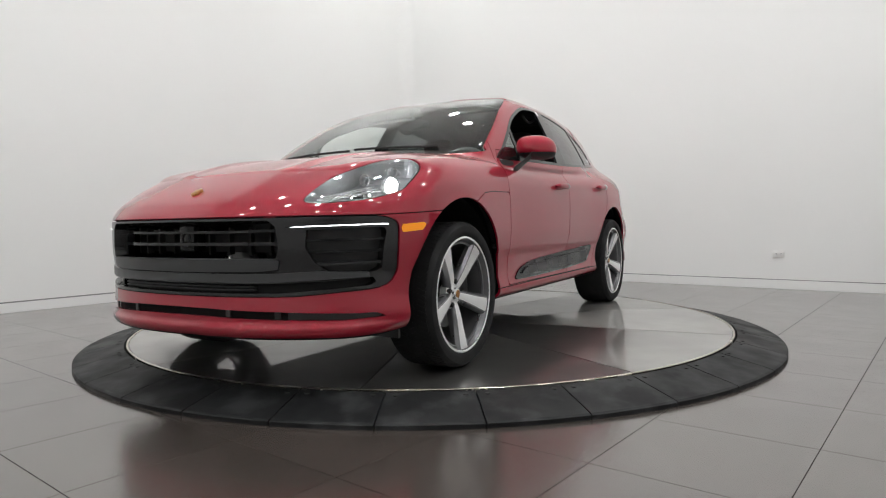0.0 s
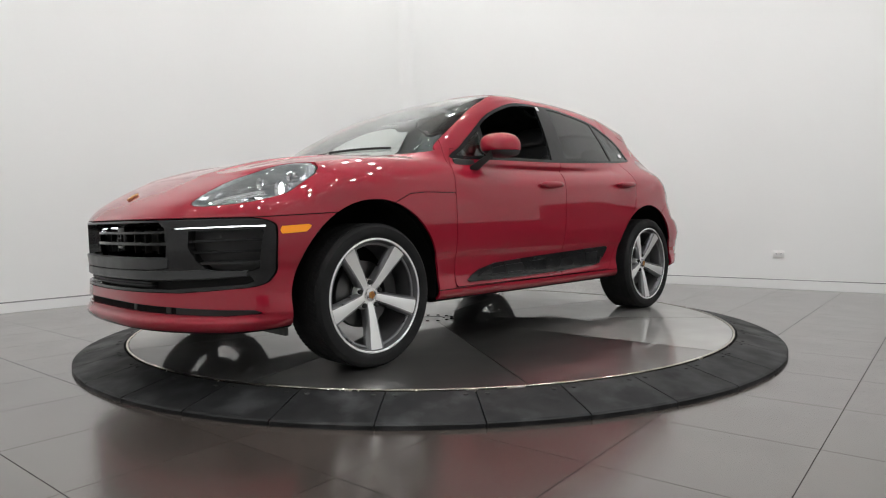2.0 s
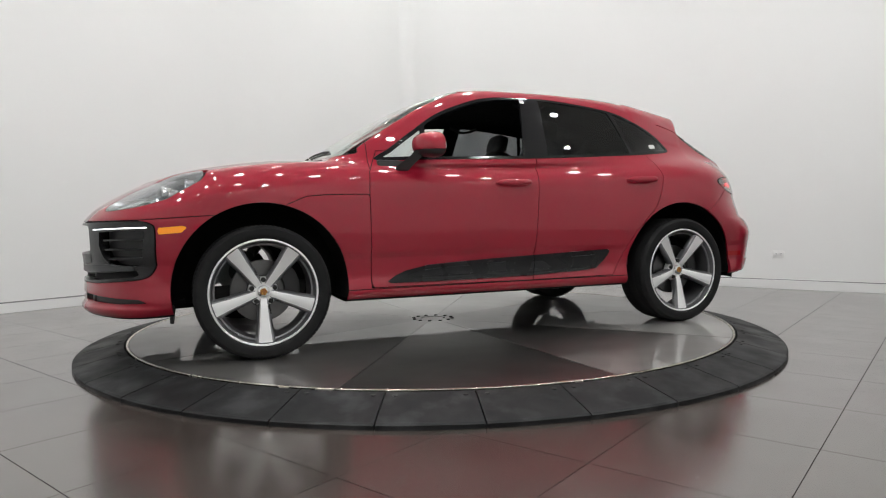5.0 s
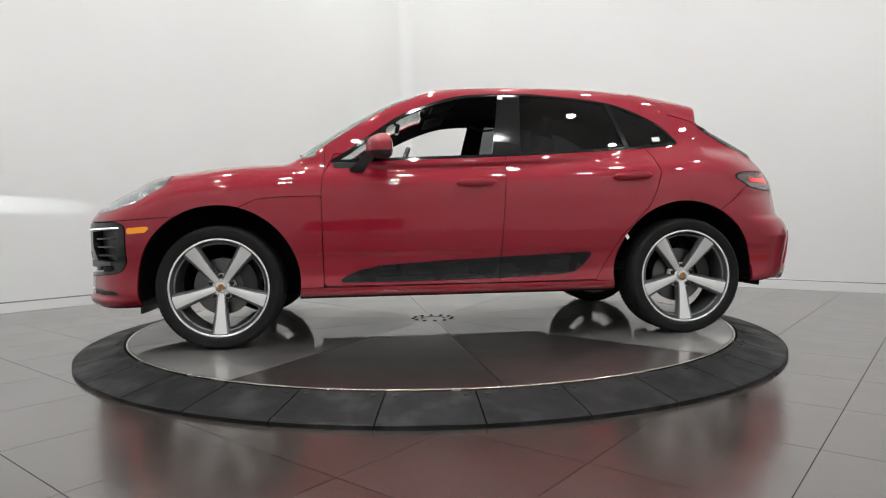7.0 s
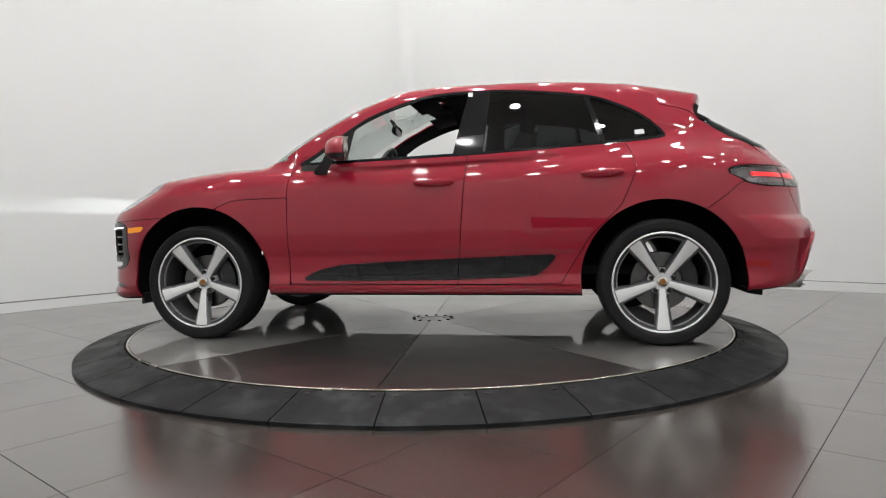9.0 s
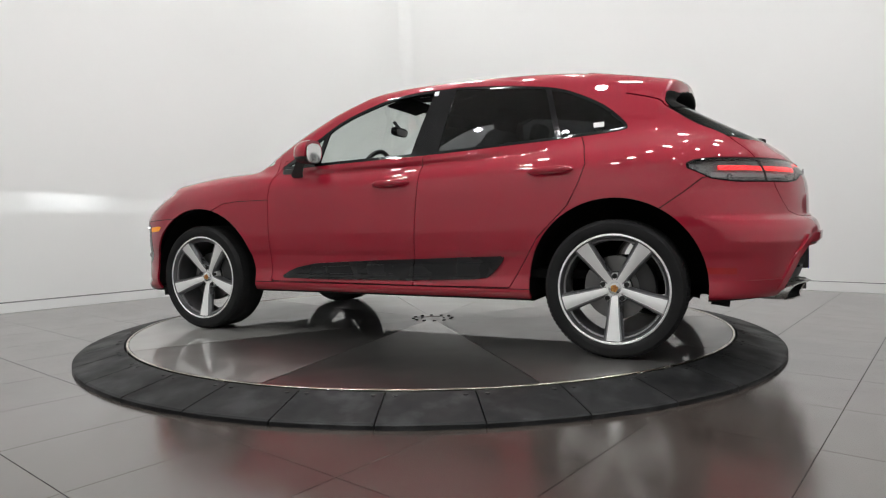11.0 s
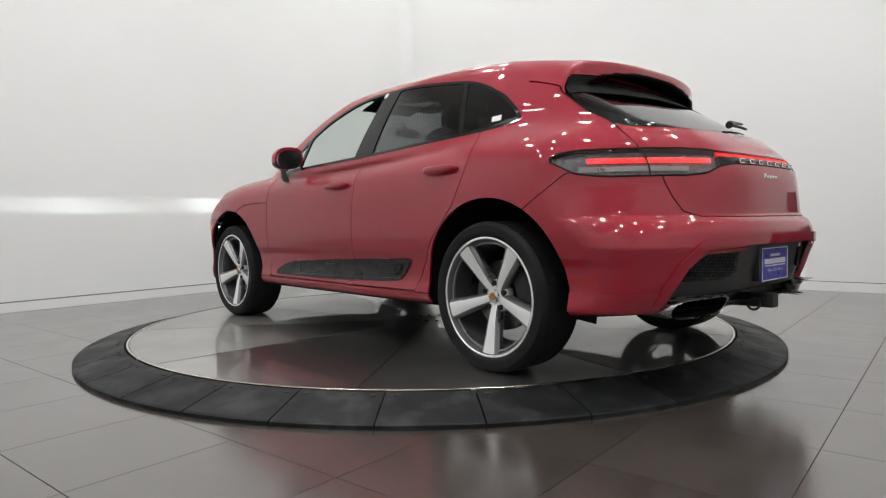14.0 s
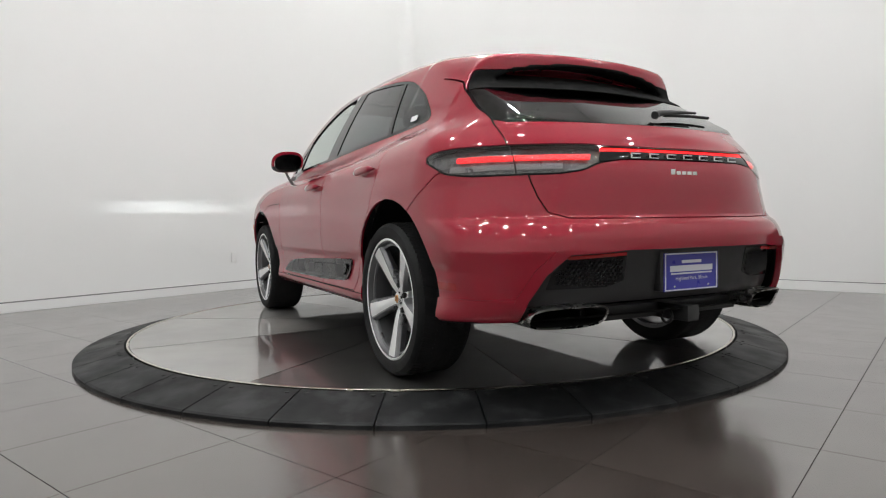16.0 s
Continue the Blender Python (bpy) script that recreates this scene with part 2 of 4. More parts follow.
turntable = tagged(new("turntable"), "round glossy dark turntable disc of ten wedge plates, turning", "turntable")
part("core", lathe([(0.001, -0.07), (DISC_R, -0.07), (DISC_R, -0.012), (0.001, -0.012)], 128, "z"), DARK, turntable, "dark drum below the plates", False)
for i in range(10):
    a = radians(-86.6 + 36 * i)
    wedge = part("wedge_plate", arc_plate(0.09, DISC_R - 0.016, radians(-18) + 0.0022, radians(18) - 0.0022, 0, 0, -0.011, 12), STEEL, turntable, "", False)
    wedge.rotation_euler.z = a + radians(18)
part("rim_band", lathe([(DISC_R - 0.013, -0.02), (DISC_R - 0.013, 0.001), (DISC_R - 0.011, 0.003), (DISC_R - 0.002, 0.003), (DISC_R, 0.001), (DISC_R, -0.03)], 160, "z", True), RIMSTEEL, turntable, "bright bare steel edge band")
part("centre_plate", lathe([(0.001, -0.001), (0.082, -0.001), (0.086, -0.006), (0.086, -0.011), (0.001, -0.011)], 48, "z"), STEEL, turntable)
for i in range(12):
    a = 2 * math.pi * i / 12
    bm = lathe([(0.001, 0.003), (0.011, 0.003), (0.013, 0.001), (0.013, -0.002), (0.001, -0.002)], 12, "z")
    bmesh.ops.translate(bm, verts=bm.verts, vec=(0.145 * math.cos(a), 0.145 * math.sin(a), 0.002))
    part("bolt", bm, DARK, turntable)

ramp = tagged(new("turntable_ramp"), "ring of scuffed black rubber ramp blocks round the turntable", "ramp", kind="structure")
SEG = 2 * math.pi / 34
for i in range(34):
    a = radians(-53.36) + SEG * i
    seg = part("ramp_block", arc_plate(DISC_R + 0.012, RING_R, a + 0.0014, a + SEG - 0.0014, -0.002, FLOOR_Z + 0.022, FLOOR_Z, 6, 0.012), RUBBER, ramp, "", False)
    for w in (0.12, 0.88):
        bm = lathe([(0.001, 0.002), (0.010, 0.002), (0.012, 0.0), (0.012, -0.004), (0.001, -0.004)], 10, "z")
        b = a + SEG * w
        bmesh.ops.translate(bm, verts=bm.verts, vec=((DISC_R + 0.045) * math.cos(b), (DISC_R + 0.045) * math.sin(b), -0.008))
        part("screw", bm, DARK, seg)


# ---- the car: one smooth skin, cut into its panels ----
def curve(xs, ys):
    """A smooth curve through a few stations (monotone cubic)."""
    xs, ys = np.array(xs, float), np.array(ys, float)
    h, d = np.diff(xs), np.diff(ys) / np.diff(xs)
    m = np.zeros(len(xs))
    m[1:-1] = np.where(d[:-1] * d[1:] > 0, 2 * d[:-1] * d[1:] / (d[:-1] + d[1:] + 1e-12), 0)
    m[0], m[-1] = d[0], d[-1]

    def at(x):
        x = np.clip(x, xs[0], xs[-1])
        i = np.clip(np.searchsorted(xs, x) - 1, 0, len(h) - 1)
        t = (x - xs[i]) / h[i]
        return ((1 + 2 * t) * (1 - t) ** 2 * ys[i] + t * (1 - t) ** 2 * h[i] * m[i]
                + t * t * (3 - 2 * t) * ys[i + 1] + t * t * (t - 1) * h[i] * m[i + 1])
    return at


def smax(a, b, k):
    h = np.clip(0.5 + 0.5 * (a - b) / k, 0, 1)
    return b + (a - b) * h + k * h * (1 - h)


def smin(a, b, k):
    return -smax(-a, -b, k)


SIDE = curve((0.2, 0.27, 0.33, 0.42, 0.51, 0.555, 0.68, 0.85, 0.97, 1.06, 1.12, 1.2), (0.83, 0.885, 0.918, 0.903, 0.907, 0.9185, 0.928, 0.925, 0.912, 0.893, 0.868, 0.80))
NOSE = curve((0.2, 0.255, 0.285, 0.312, 0.34, 0.42, 0.50, 0.62, 0.74, 0.80, 0.86, 0.95), (-2.28, -2.346, -2.356, -2.340, -2.342, -2.338, -2.335, -2.345, -2.345, -2.320, -2.255, -2.12))
TAIL = curve((0.25, 0.33, 0.42, 0.55, 0.60, 0.645, 0.695, 0.732, 0.85, 0.95, 1.02, 1.1), (2.255, 2.315, 2.355, 2.38, 2.39, 2.393, 2.378, 2.342, 2.337, 2.32, 2.285, 2.215))
DECK = curve((-2.40, -2.29, -2.19, -2.0, -1.64, -1.2, -0.88, -0.5, 0.3, 1.1, 1.5, 1.9, 2.15, 2.28, 2.385), (0.775, 0.835, 0.888, 0.965, 1.055, 1.105, 1.116, 1.105, 1.122, 1.155, 1.165, 1.125, 1.08, 1.045, 0.99))
ROOF = curve((-2.6, -1.15, -1.05, -0.85, -0.6, -0.35, -0.12, 0.15, 0.5, 0.9, 1.3, 1.6, 1.8), (0.1, 1.03, 1.105, 1.250, 1.398, 1.515, 1.584, 1.611, 1.62, 1.61, 1.572, 1.518, 1.475))
UNDER = curve((-2.36, -2.1, -1.8, -0.9, 0.9, 1.8, 2.1, 2.3), (0.235, 0.235, 0.25, 0.272, 0.272, 0.30, 0.32, 0.34))


def bump(x, c, w):
    return np.exp(-((x - c) / w) ** 2)


def body(x, y, z):
    """Negative inside the coachwork, in metres; the nose points to -x."""
    s = np.abs(y)
    wide = SIDE(z) + (0.036 * bump(x, -1.4, 0.44) + 0.030 * bump(x, 1.38, 0.42)) * bump(z, 0.70, 0.34) - 0.012 * bump(x, 0, 0.6) * bump(z, 0.45, 0.14)
    side = s - wide
    front = NOSE(z) + 0.43 * (s / 0.93) ** 2.9 - x
    rear = x - TAIL(z) + (0.52 - 0.18 * np.clip((0.86 - z) / 0.26, 0, 1)) * (s / 0.93) ** 3.0
    top = z - DECK(x) + 0.05 * (s / 0.85) ** 2 - 0.012 * bump(s, 0.66, 0.12) * bump(x, -1.6, 0.45) - 0.016 * bump(s, 0.40 - 0.09 * np.clip((-1.2 - x), 0, 1), 0.055) * bump(x, -1.5, 0.5)
    low = smax(smax(smax(side, top, 0.13), smax(front, rear, 0.05), 0.14), UNDER(x) - z, 0.04)
    # the cabin
    pinch = 0.19 * (np.clip(x - 0.3, 0, 3) / 1.7) ** 2 + 0.045 * (np.clip(-0.1 - x, 0, 1) / 0.7) ** 2 
    flank = (s - (0.866 - 0.37 * (z - 1.09) - 0.30 * np.clip(z - 1.09, 0, 1) ** 2 - pinch)) * 0.9
    bow = 0.022 * (s / 0.70) ** 2.2
    lid = (z - ROOF(np.where(x < 0.3, x - bow * np.clip((0.3 - x) / 0.6, 0, 1), x)) + (0.024 + 0.021 * np.clip((x + 0.2) / 0.6, 0, 1)) * (s / 0.62) ** 2.4) * 0.85
    glass = (z - 1.083 - (2.205 - 0.12 * (s / 0.7) ** 2 - x) / 1.75) * 0.87
    cabin = smax(smax(smax(flank, lid, 0.06), glass, 0.05), smax(DECK(x) - 0.06 - z, smax(x - 2.24, rear + 0.035, 0.03), 0.03), 0.03)
    k = 0.03 + 0.11 * np.clip((x - 1.0) / 0.6, 0, 1) * np.clip((2.16 - x) / 0.3, 0, 1)
    whole = smin(low, cabin, k)
    # the roof spoiler
    belly = ROOF(x) - 0.10 * (s / 0.62) ** 2 - 0.055 - 0.10 * np.clip((s - 0.42) / 0.2, 0, 1) ** 2
    tip = x - 1.735 + 0.13 * (s / 0.67) ** 3
    fin = smax(smax(smax(flank, lid, 0.06), belly - z, 0.02), smax(tip, 1.2 - x, 0.02), 0.02)
    return smin(whole, fin, 0.015)


def gradient(p, e=0.0015):
    g = np.stack([(body(*(p + d).T) - body(*(p - d).T)) / (2 * e) for d in np.eye(3) * e], 1)
    return g


def settle(p, n=4):
    """Moves points onto the coachwork; gives the outward normals too."""
    for _ in range(n):
        g = gradient(p)
        p = p - g * (body(*p.T) / np.maximum((g * g).sum(1), 0.05))[:, None]
    g = gradient(p)
    return p, g / np.linalg.norm(g, axis=1)[:, None]


def skin(step=0.016):
    """The left half of the coachwork as a fine net of triangles."""
    lo, hi = np.array((-2.45, -1.03, 0.18)), np.array((2.43, 0.05, 1.68))
    n = np.ceil((hi - lo) / step).astype(int) + 1
    ax = [lo[i] + step * np.arange(n[i]) for i in range(3)]
    f = body(*np.meshgrid(*ax, indexing="ij"))
    total, count = np.zeros((*(n - 1), 3)), np.zeros(n - 1)
    quads = []
    idx = np.arange(np.prod(n - 1)).reshape(n - 1)
    for a in range(3):
        b, c = (a + 1) % 3, (a + 2) % 3
        f0 = np.take(f, range(n[a] - 1), a)
        f1 = np.take(f, range(1, n[a]), a)
        hit = (f0 < 0) != (f1 < 0)
        at = np.argwhere(hit)
        t = f0[hit] / (f0[hit] - f1[hit])
        p = at.astype(float)
        p[:, a] += t
        keep = (at[:, b] > 0) & (at[:, c] > 0) & (at[:, b] < n[b] - 1) & (at[:, c] < n[c] - 1)
        cells = []
        for db, dc in ((-1, -1), (0, -1), (0, 0), (-1, 0)):
            q = at.copy()
            q[:, b] += db
            q[:, c] += dc
            ok = (q >= 0).all(1) & (q < n - 1).all(1)
            np.add.at(total, tuple(q[ok].T), p[ok])
            np.add.at(count, tuple(q[ok].T), 1)
            cells.append(idx[tuple(np.clip(q, 0, n - 2).T)])
        q = np.stack(cells, 1)[keep]
        flip = (f0[hit] > 0)[keep]
        q[flip] = q[flip][:, ::-1]
        quads.append(q)
    q = np.concatenate(quads)
    used, inv = np.unique(q, return_inverse=True)
    q = inv.reshape(-1, 4)
    v = total.reshape(-1, 3)[used] / count.reshape(-1)[used][:, None]
    v = lo + v * step
    v, nrm = settle(v)
    tri = np.concatenate((q[:, (0, 1, 2)], q[:, (0, 2, 3)]))
    return v, nrm, tri


def outline(points, smooth=True, n=8):
    """A closed outline through a few points, rounded between them."""
    p = np.array(points, float)
    if not smooth:
        return p
    out = []
    for i in range(len(p)):
        a, b, c, d = p[i - 1], p[i], p[(i + 1) % len(p)], p[(i + 2) % len(p)]
        for t in np.arange(n) / n:
            out.append(0.5 * (2 * b + (c - a) * t + (2 * a - 5 * b + 4 * c - d) * t ** 2 + (3 * b - a - 3 * c + d) * t ** 3))
    return np.array(out)


def bend(points, n=8):
    """An open line rounded through a few points."""
    p = np.array(points, float)
    p = np.concatenate((2 * p[:1] - p[1:2], p, 2 * p[-1:] - p[-2:-1]))
    return outline(p, True, n)[n:n * len(points) + 1].tolist()


def inside(u, v, poly):
    """Signed distance to an outline, negative inside."""
    best, flag = np.full(len(u), 9.0), np.zeros(len(u), bool)
    for a, b in zip(poly, np.roll(poly, -1, 0)):
        e = b - a
        t = np.clip(((u - a[0]) * e[0] + (v - a[1]) * e[1]) / max(e @ e, 1e-12), 0, 1)
        best = np.minimum(best, np.hypot(u - a[0] - t * e[0], v - a[1] - t * e[1]))
        cross = (a[1] > v) != (b[1] > v)
        flag ^= cross & (u < e[0] * (v - a[1]) / (e[1] if e[1] else 1e-12) + a[0])
    return np.where(flag, -best, best)


def cut(mesh, d):
    """Splits a net of triangles along d = 0: the part inside, the part outside."""
    v, n, tri = mesh
    d = np.where(np.abs(d) < 4e-4, np.where(d < 0, -4e-4, 4e-4), d)
    neg = d[tri] < 0
    k = neg.sum(1)
    ins, outs = [tri[k == 3]], [tri[k == 0]]
    nv, nn = [v], [n]
    base = len(v)
    mixed = tri[(k == 1) | (k == 2)]
    if len(mixed):
        m = d[mixed] < 0
        lone = np.where(m.sum(1) == 1, m.argmax(1), (~m).argmax(1))
        r = np.arange(len(mixed))
        a, b, c = mixed[r, lone], mixed[r, (lone + 1) % 3], mixed[r, (lone + 2) % 3]
        pairs = np.sort(np.concatenate((np.stack((a, b), 1), np.stack((a, c), 1))), 1)
        uniq, inv = np.unique(pairs, axis=0, return_inverse=True)
        inv = inv.reshape(-1)
        t = (d[uniq[:, 0]] / (d[uniq[:, 0]] - d[uniq[:, 1]]))[:, None]
        nv.append(v[uniq[:, 0]] * (1 - t) + v[uniq[:, 1]] * t)
        w = n[uniq[:, 0]] * (1 - t) + n[uniq[:, 1]] * t
        nn.append(w / np.linalg.norm(w, axis=1)[:, None])
        ab, ac = base + inv[:len(r)], base + inv[len(r):]
        tip = np.stack((a, ab, ac), 1)
        rest = np.concatenate((np.stack((ab, b, c), 1), np.stack((ab, c, ac), 1)))
        one = d[a] < 0
        two = np.concatenate((one, one))
        ins += [tip[one], rest[~two]]
        outs += [tip[~one], rest[two]]
    v, n = np.concatenate(nv), np.concatenate(nn)
    return (v, n, np.concatenate(ins)), (v, n, np.concatenate(outs))


def finer(mesh, times=2):
    """Splits every triangle in four, so that narrow shapes can be cut out of it."""
    v, n, t = mesh
    used, inv = np.unique(t, return_inverse=True)
    v, n, t = v[used], n[used], inv.reshape(-1, 3)
    for _ in range(times):
        pairs = np.sort(np.concatenate((t[:, (0, 1)], t[:, (1, 2)], t[:, (2, 0)])), 1)
        uniq, inv = np.unique(pairs, axis=0, return_inverse=True)
        a, b, c = inv.reshape(3, -1) + len(v)
        w = n[uniq[:, 0]] + n[uniq[:, 1]]
        v = np.concatenate((v, (v[uniq[:, 0]] + v[uniq[:, 1]]) / 2))
        n = np.concatenate((n, w / np.linalg.norm(w, axis=1)[:, None]))
        t = np.concatenate((np.stack((t[:, 0], a, c), 1), np.stack((a, t[:, 1], b), 1), np.stack((c, b, t[:, 2]), 1), np.stack((a, b, c), 1)))
    return v, n, t


def where(mesh, f, cond=None):
    """Values of f at the points of a mesh; far outside where cond does not hold."""
    x, y, z = mesh[0].T
    d = f(x, y, z, mesh[1])
    return d if cond is None else np.where(cond(x, y, z), d, 1.0)


GAP = 0.0023


def take(mesh, f, cond=None, gap=GAP):
    """Takes a panel out of a mesh and leaves a joint of twice the gap round it."""
    panel, rest = cut(mesh, where(mesh, lambda *a: f(*a) + gap, cond)) if gap else cut(mesh, where(mesh, f, cond))
    if gap:
        rest = cut(rest, where(rest, lambda *a: f(*a) - gap, cond))[1]
    return panel, rest


def mirrored(mesh):
    v, n, t = mesh
    return v * (1, -1, 1), n * (1, -1, 1), t[:, ::-1]


def both(mesh):
    v, n, t = mesh
    w, m, s = mirrored(mesh)
    return np.concatenate((v, w)), np.concatenate((n, m)), np.concatenate((t, s + len(v)))


def shifted(mesh, by):
    v, n, t = mesh
    return v + n * by, n, t


def panel(name, mesh, mat, parent, label="", rim=0.012, lift=0.0):
    """A mesh object from a net, its free edges turned inwards by rim."""
    v, n, t = mesh
    used, inv = np.unique(t, return_inverse=True)
    v, n, t = v[used] + n[used] * lift, n[used], inv.reshape(-1, 3)
    area = np.linalg.norm(np.cross(v[t[:, 1]] - v[t[:, 0]], v[t[:, 2]] - v[t[:, 0]]), axis=1)
    t = t[area > 1e-9]
    if rim:
        e = np.concatenate((t[:, (0, 1)], t[:, (1, 2)], t[:, (2, 0)]))
        key = np.sort(e, 1)
        _, idx, cnt = np.unique(key, axis=0, return_index=True, return_counts=True)
        e = e[idx[cnt == 1]]
        e = e[(np.abs(v[e]).max(1)[:, 1] > 0.002)]
        k, base = len(e), len(v)
        if k:
            a, b = v[e[:, 0]], v[e[:, 1]]
            na, nb = n[e[:, 0]], n[e[:, 1]]
            side = np.cross(b - a, na)
            side /= np.linalg.norm(side, axis=1)[:, None] + 1e-12
            v = np.concatenate((v, a, b, a - na * rim, b - nb * rim))
            n = np.concatenate((n, side, side, side, side))
            i = base + np.arange(k)
            t = np.concatenate((t, np.stack((i + k, i, i + 2 * k), 1), np.stack((i + k, i + 2 * k, i + 3 * k), 1)))
    me = bpy.data.meshes.new(name)
    me.from_pydata(v.tolist(), [], t.tolist())
    me.materials.append(mat)
    me.shade_smooth()
    me.normals_split_custom_set_from_vertices(n.tolist())
    ob = new(name, me)
    ob.parent = parent
    return tagged(ob, label)


def glazing(name, mesh, mat, parent, label, lift=0.0, thick=0.004):
    """A pane with two faces and closed edges."""
    v, n, t = mesh
    used, inv = np.unique(t, return_inverse=True)
    v, n, t = v[used] + n[used] * lift, n[used], inv.reshape(-1, 3)
    e = np.concatenate((t[:, (0, 1)], t[:, (1, 2)], t[:, (2, 0)]))
    _, idx, cnt = np.unique(np.sort(e, 1), axis=0, return_index=True, return_counts=True)
    e, k = e[idx[cnt == 1]], len(v)
    side = np.concatenate((np.stack((e[:, 1], e[:, 0], e[:, 0] + k), 1), np.stack((e[:, 1], e[:, 0] + k, e[:, 1] + k), 1)))
    return_mesh = (np.concatenate((v, v - n * thick)), np.concatenate((n, -n)), np.concatenate((t, t[:, ::-1] + k, side)))
    ob = panel(name, return_mesh, mat, parent, label, 0)
    ob.visible_shadow = False
    return ob


def front_view(points, smooth=True):
    poly = outline(points, smooth)
    return lambda x, y, z, n: inside(-np.abs(y), z, poly)


def side_view(points, smooth=True):
    poly = outline(np.array(points, float) * 1.012 - (0, 0.0085), smooth)
    return lambda x, y, z, n: inside(x, z, poly)


car = tagged(new("car"), "glossy dark red sport utility car with lamps on, front window open", "car")
half = skin()
half = cut(half, half[0][:, 1] + 0.0)[0]
WHEELS = ((-1.4035, 0.372), (1.4035, 0.372))


def arches(x, y, z, n):
    return np.minimum(*(np.hypot(x - wx, z - wz) - (0.46 if wx < 0 else 0.452) for wx, wz in WHEELS))


lining = half
_, half = cut(half, where(half, arches, lambda x, y, z: y < -0.5))
_, lining = cut(lining, where(lining, arches, lambda x, y, z: y < -0.5))


def finer_where(mesh, cond):
    """The net with the triangles of one region split in four."""
    v, n, t = mesh
    pick = cond(*v[t].mean(1).T)
    a, b = finer((v, n, t[pick]), 1), (v, n, t[~pick])
    return np.concatenate((a[0], b[0])), np.concatenate((a[1], b[1])), np.concatenate((a[2], b[2] + len(a[0])))


half = finer_where(half, lambda x, y, z: (x < -1.65) | ((x > 1.72) & (z < 1.16)) | ((x < -0.3) & (z > 1.06) & (x > -0.95)))
under, half = take(half, lambda x, y, z, n: n[:, 2] + 0.8, lambda x, y, z: z < 0.42, 0)

# windows
DLO = [(-0.744, 1.0755), (-0.42, 1.082), (0.29, 1.103), (0.755, 1.128), (1.2, 1.158), (1.40, 1.180), (1.43, 1.20), (1.40, 1.245), (1.296, 1.335), (1.133, 1.42), (1.0, 1.462), (0.79, 1.492),
       (0.5, 1.518), (0.355, 1.518), (0.18, 1.516), (0.003, 1.4945), (-0.171, 1.440), (-0.343, 1.365), (-0.513, 1.2505), (-0.65, 1.1507)]
side_glass, half = take(half, side_view(DLO), lambda x, y, z: (y < -0.45) & (z > 1.02), 0.001)


def between(ax, az, bx, bz):
    """Distance behind a slanting line through two points, in side view."""
    l = math.hypot(bx - ax, bz - az)
    return lambda x, z: ((x - ax) * (bz - az) - (z - az) * (bx - ax)) / l


def window(first, last, inset):
    edge = side_view(DLO)
    return lambda x, y, z, n: np.maximum(edge(x, y, z, n) + inset, np.maximum(-first(x, z), last(x, z)))


OPEN_V = (between(-3.0, 1.0, -3.0, 1.5), between(-0.482, 1.1, -0.450, 1.33))
OPEN_F = (between(-0.452, 1.1, -0.420, 1.33), between(0.207, 1.10, 0.285, 1.50))
OPEN_R = (between(0.385, 1.10, 0.425, 1.50), between(1.09, 1.12, 0.985, 1.46))
OPEN_Q = (between(1.12, 1.12, 1.015, 1.46), between(3.0, 1.12, 3.0, 1.46))
side_glass = finer(side_glass, 1)
hole, side_trim = take(side_glass, window(*OPEN_F, 0.018), None, 0)
vent_pane, side_trim = take(side_trim, window(*OPEN_V, 0.022), None, 0)
rear_pane, side_trim = take(side_trim, window(*OPEN_R, 0.016), None, 0)
quarter_pane, side_trim = take(side_trim, window(*OPEN_Q, 0.016), None, 0)
WIND = [(0.3, 1.10), (-0.3, 1.11), (-0.58, 1.10), (-0.785, 1.108), (-0.783, 1.16), (-0.742, 1.30), (-0.688, 1.42), (-0.632, 1.515), (-0.565, 1.560), (-0.28, 1.575), (0.3, 1.577)]
windscreen, half = take(half, front_view(WIND), lambda x, y, z: (x < 0.3) & (x > -1.2) & (z > 1.06), 0.001)
fin_under, half = take(half, lambda x, y, z, n: n[:, 2] + 0.1, lambda x, y, z: (z > 1.22) & (x > 1.35), 0)
back_pane, half = take(half, front_view([(0.4, 1.105), (-0.3, 1.105), (-0.66, 1.11), (-0.695, 1.125), (-0.685, 1.18), (-0.65, 1.30), (-0.60, 1.40), (0.4, 1.42)], False), lambda x, y, z: (x > 1.45) & (z > 1.05), 0.002)

spoiler_back, back_pane = take(finer(back_pane, 1), lambda x, y, z, n: 1.300 + 0.02 * np.cos(y * 2.2) - z, None, 0)

# lamps and the front mask
LAMPV = [(-0.60, 0.815), (-0.605, 0.873), (-0.625, 0.93), (-0.687, 0.972), (-0.743, 1.002), (-0.804, 1.006), (-0.857, 0.981), (-0.874, 0.938), (-0.882, 0.888), (-0.875, 0.85), (-0.817, 0.818), (-0.733, 0.804), (-0.645, 0.80)]
head_lamp, half = take(half, front_view(LAMPV), lambda x, y, z: x < -1.55, 0.002)
TOPQ = curve((0.825, 0.905, 1.045, 1.545, 1.765, 1.885, 2.545), (0.975, 1.0, 1.009, 1.009, 1.006, 0.998, 0.994))
LOWQ = curve((0.825, 0.905, 0.995, 1.195, 1.595, 1.745, 1.865, 1.995, 2.545), (0.965, 0.935, 0.903, 0.888, 0.888, 0.898, 0.931, 0.942, 0.944))


def tail_band(x, y, z, n):
    q = x - np.abs(y)
    return np.maximum(np.maximum(z - TOPQ(q), LOWQ(q) - z), (0.845 - q) * 0.5)


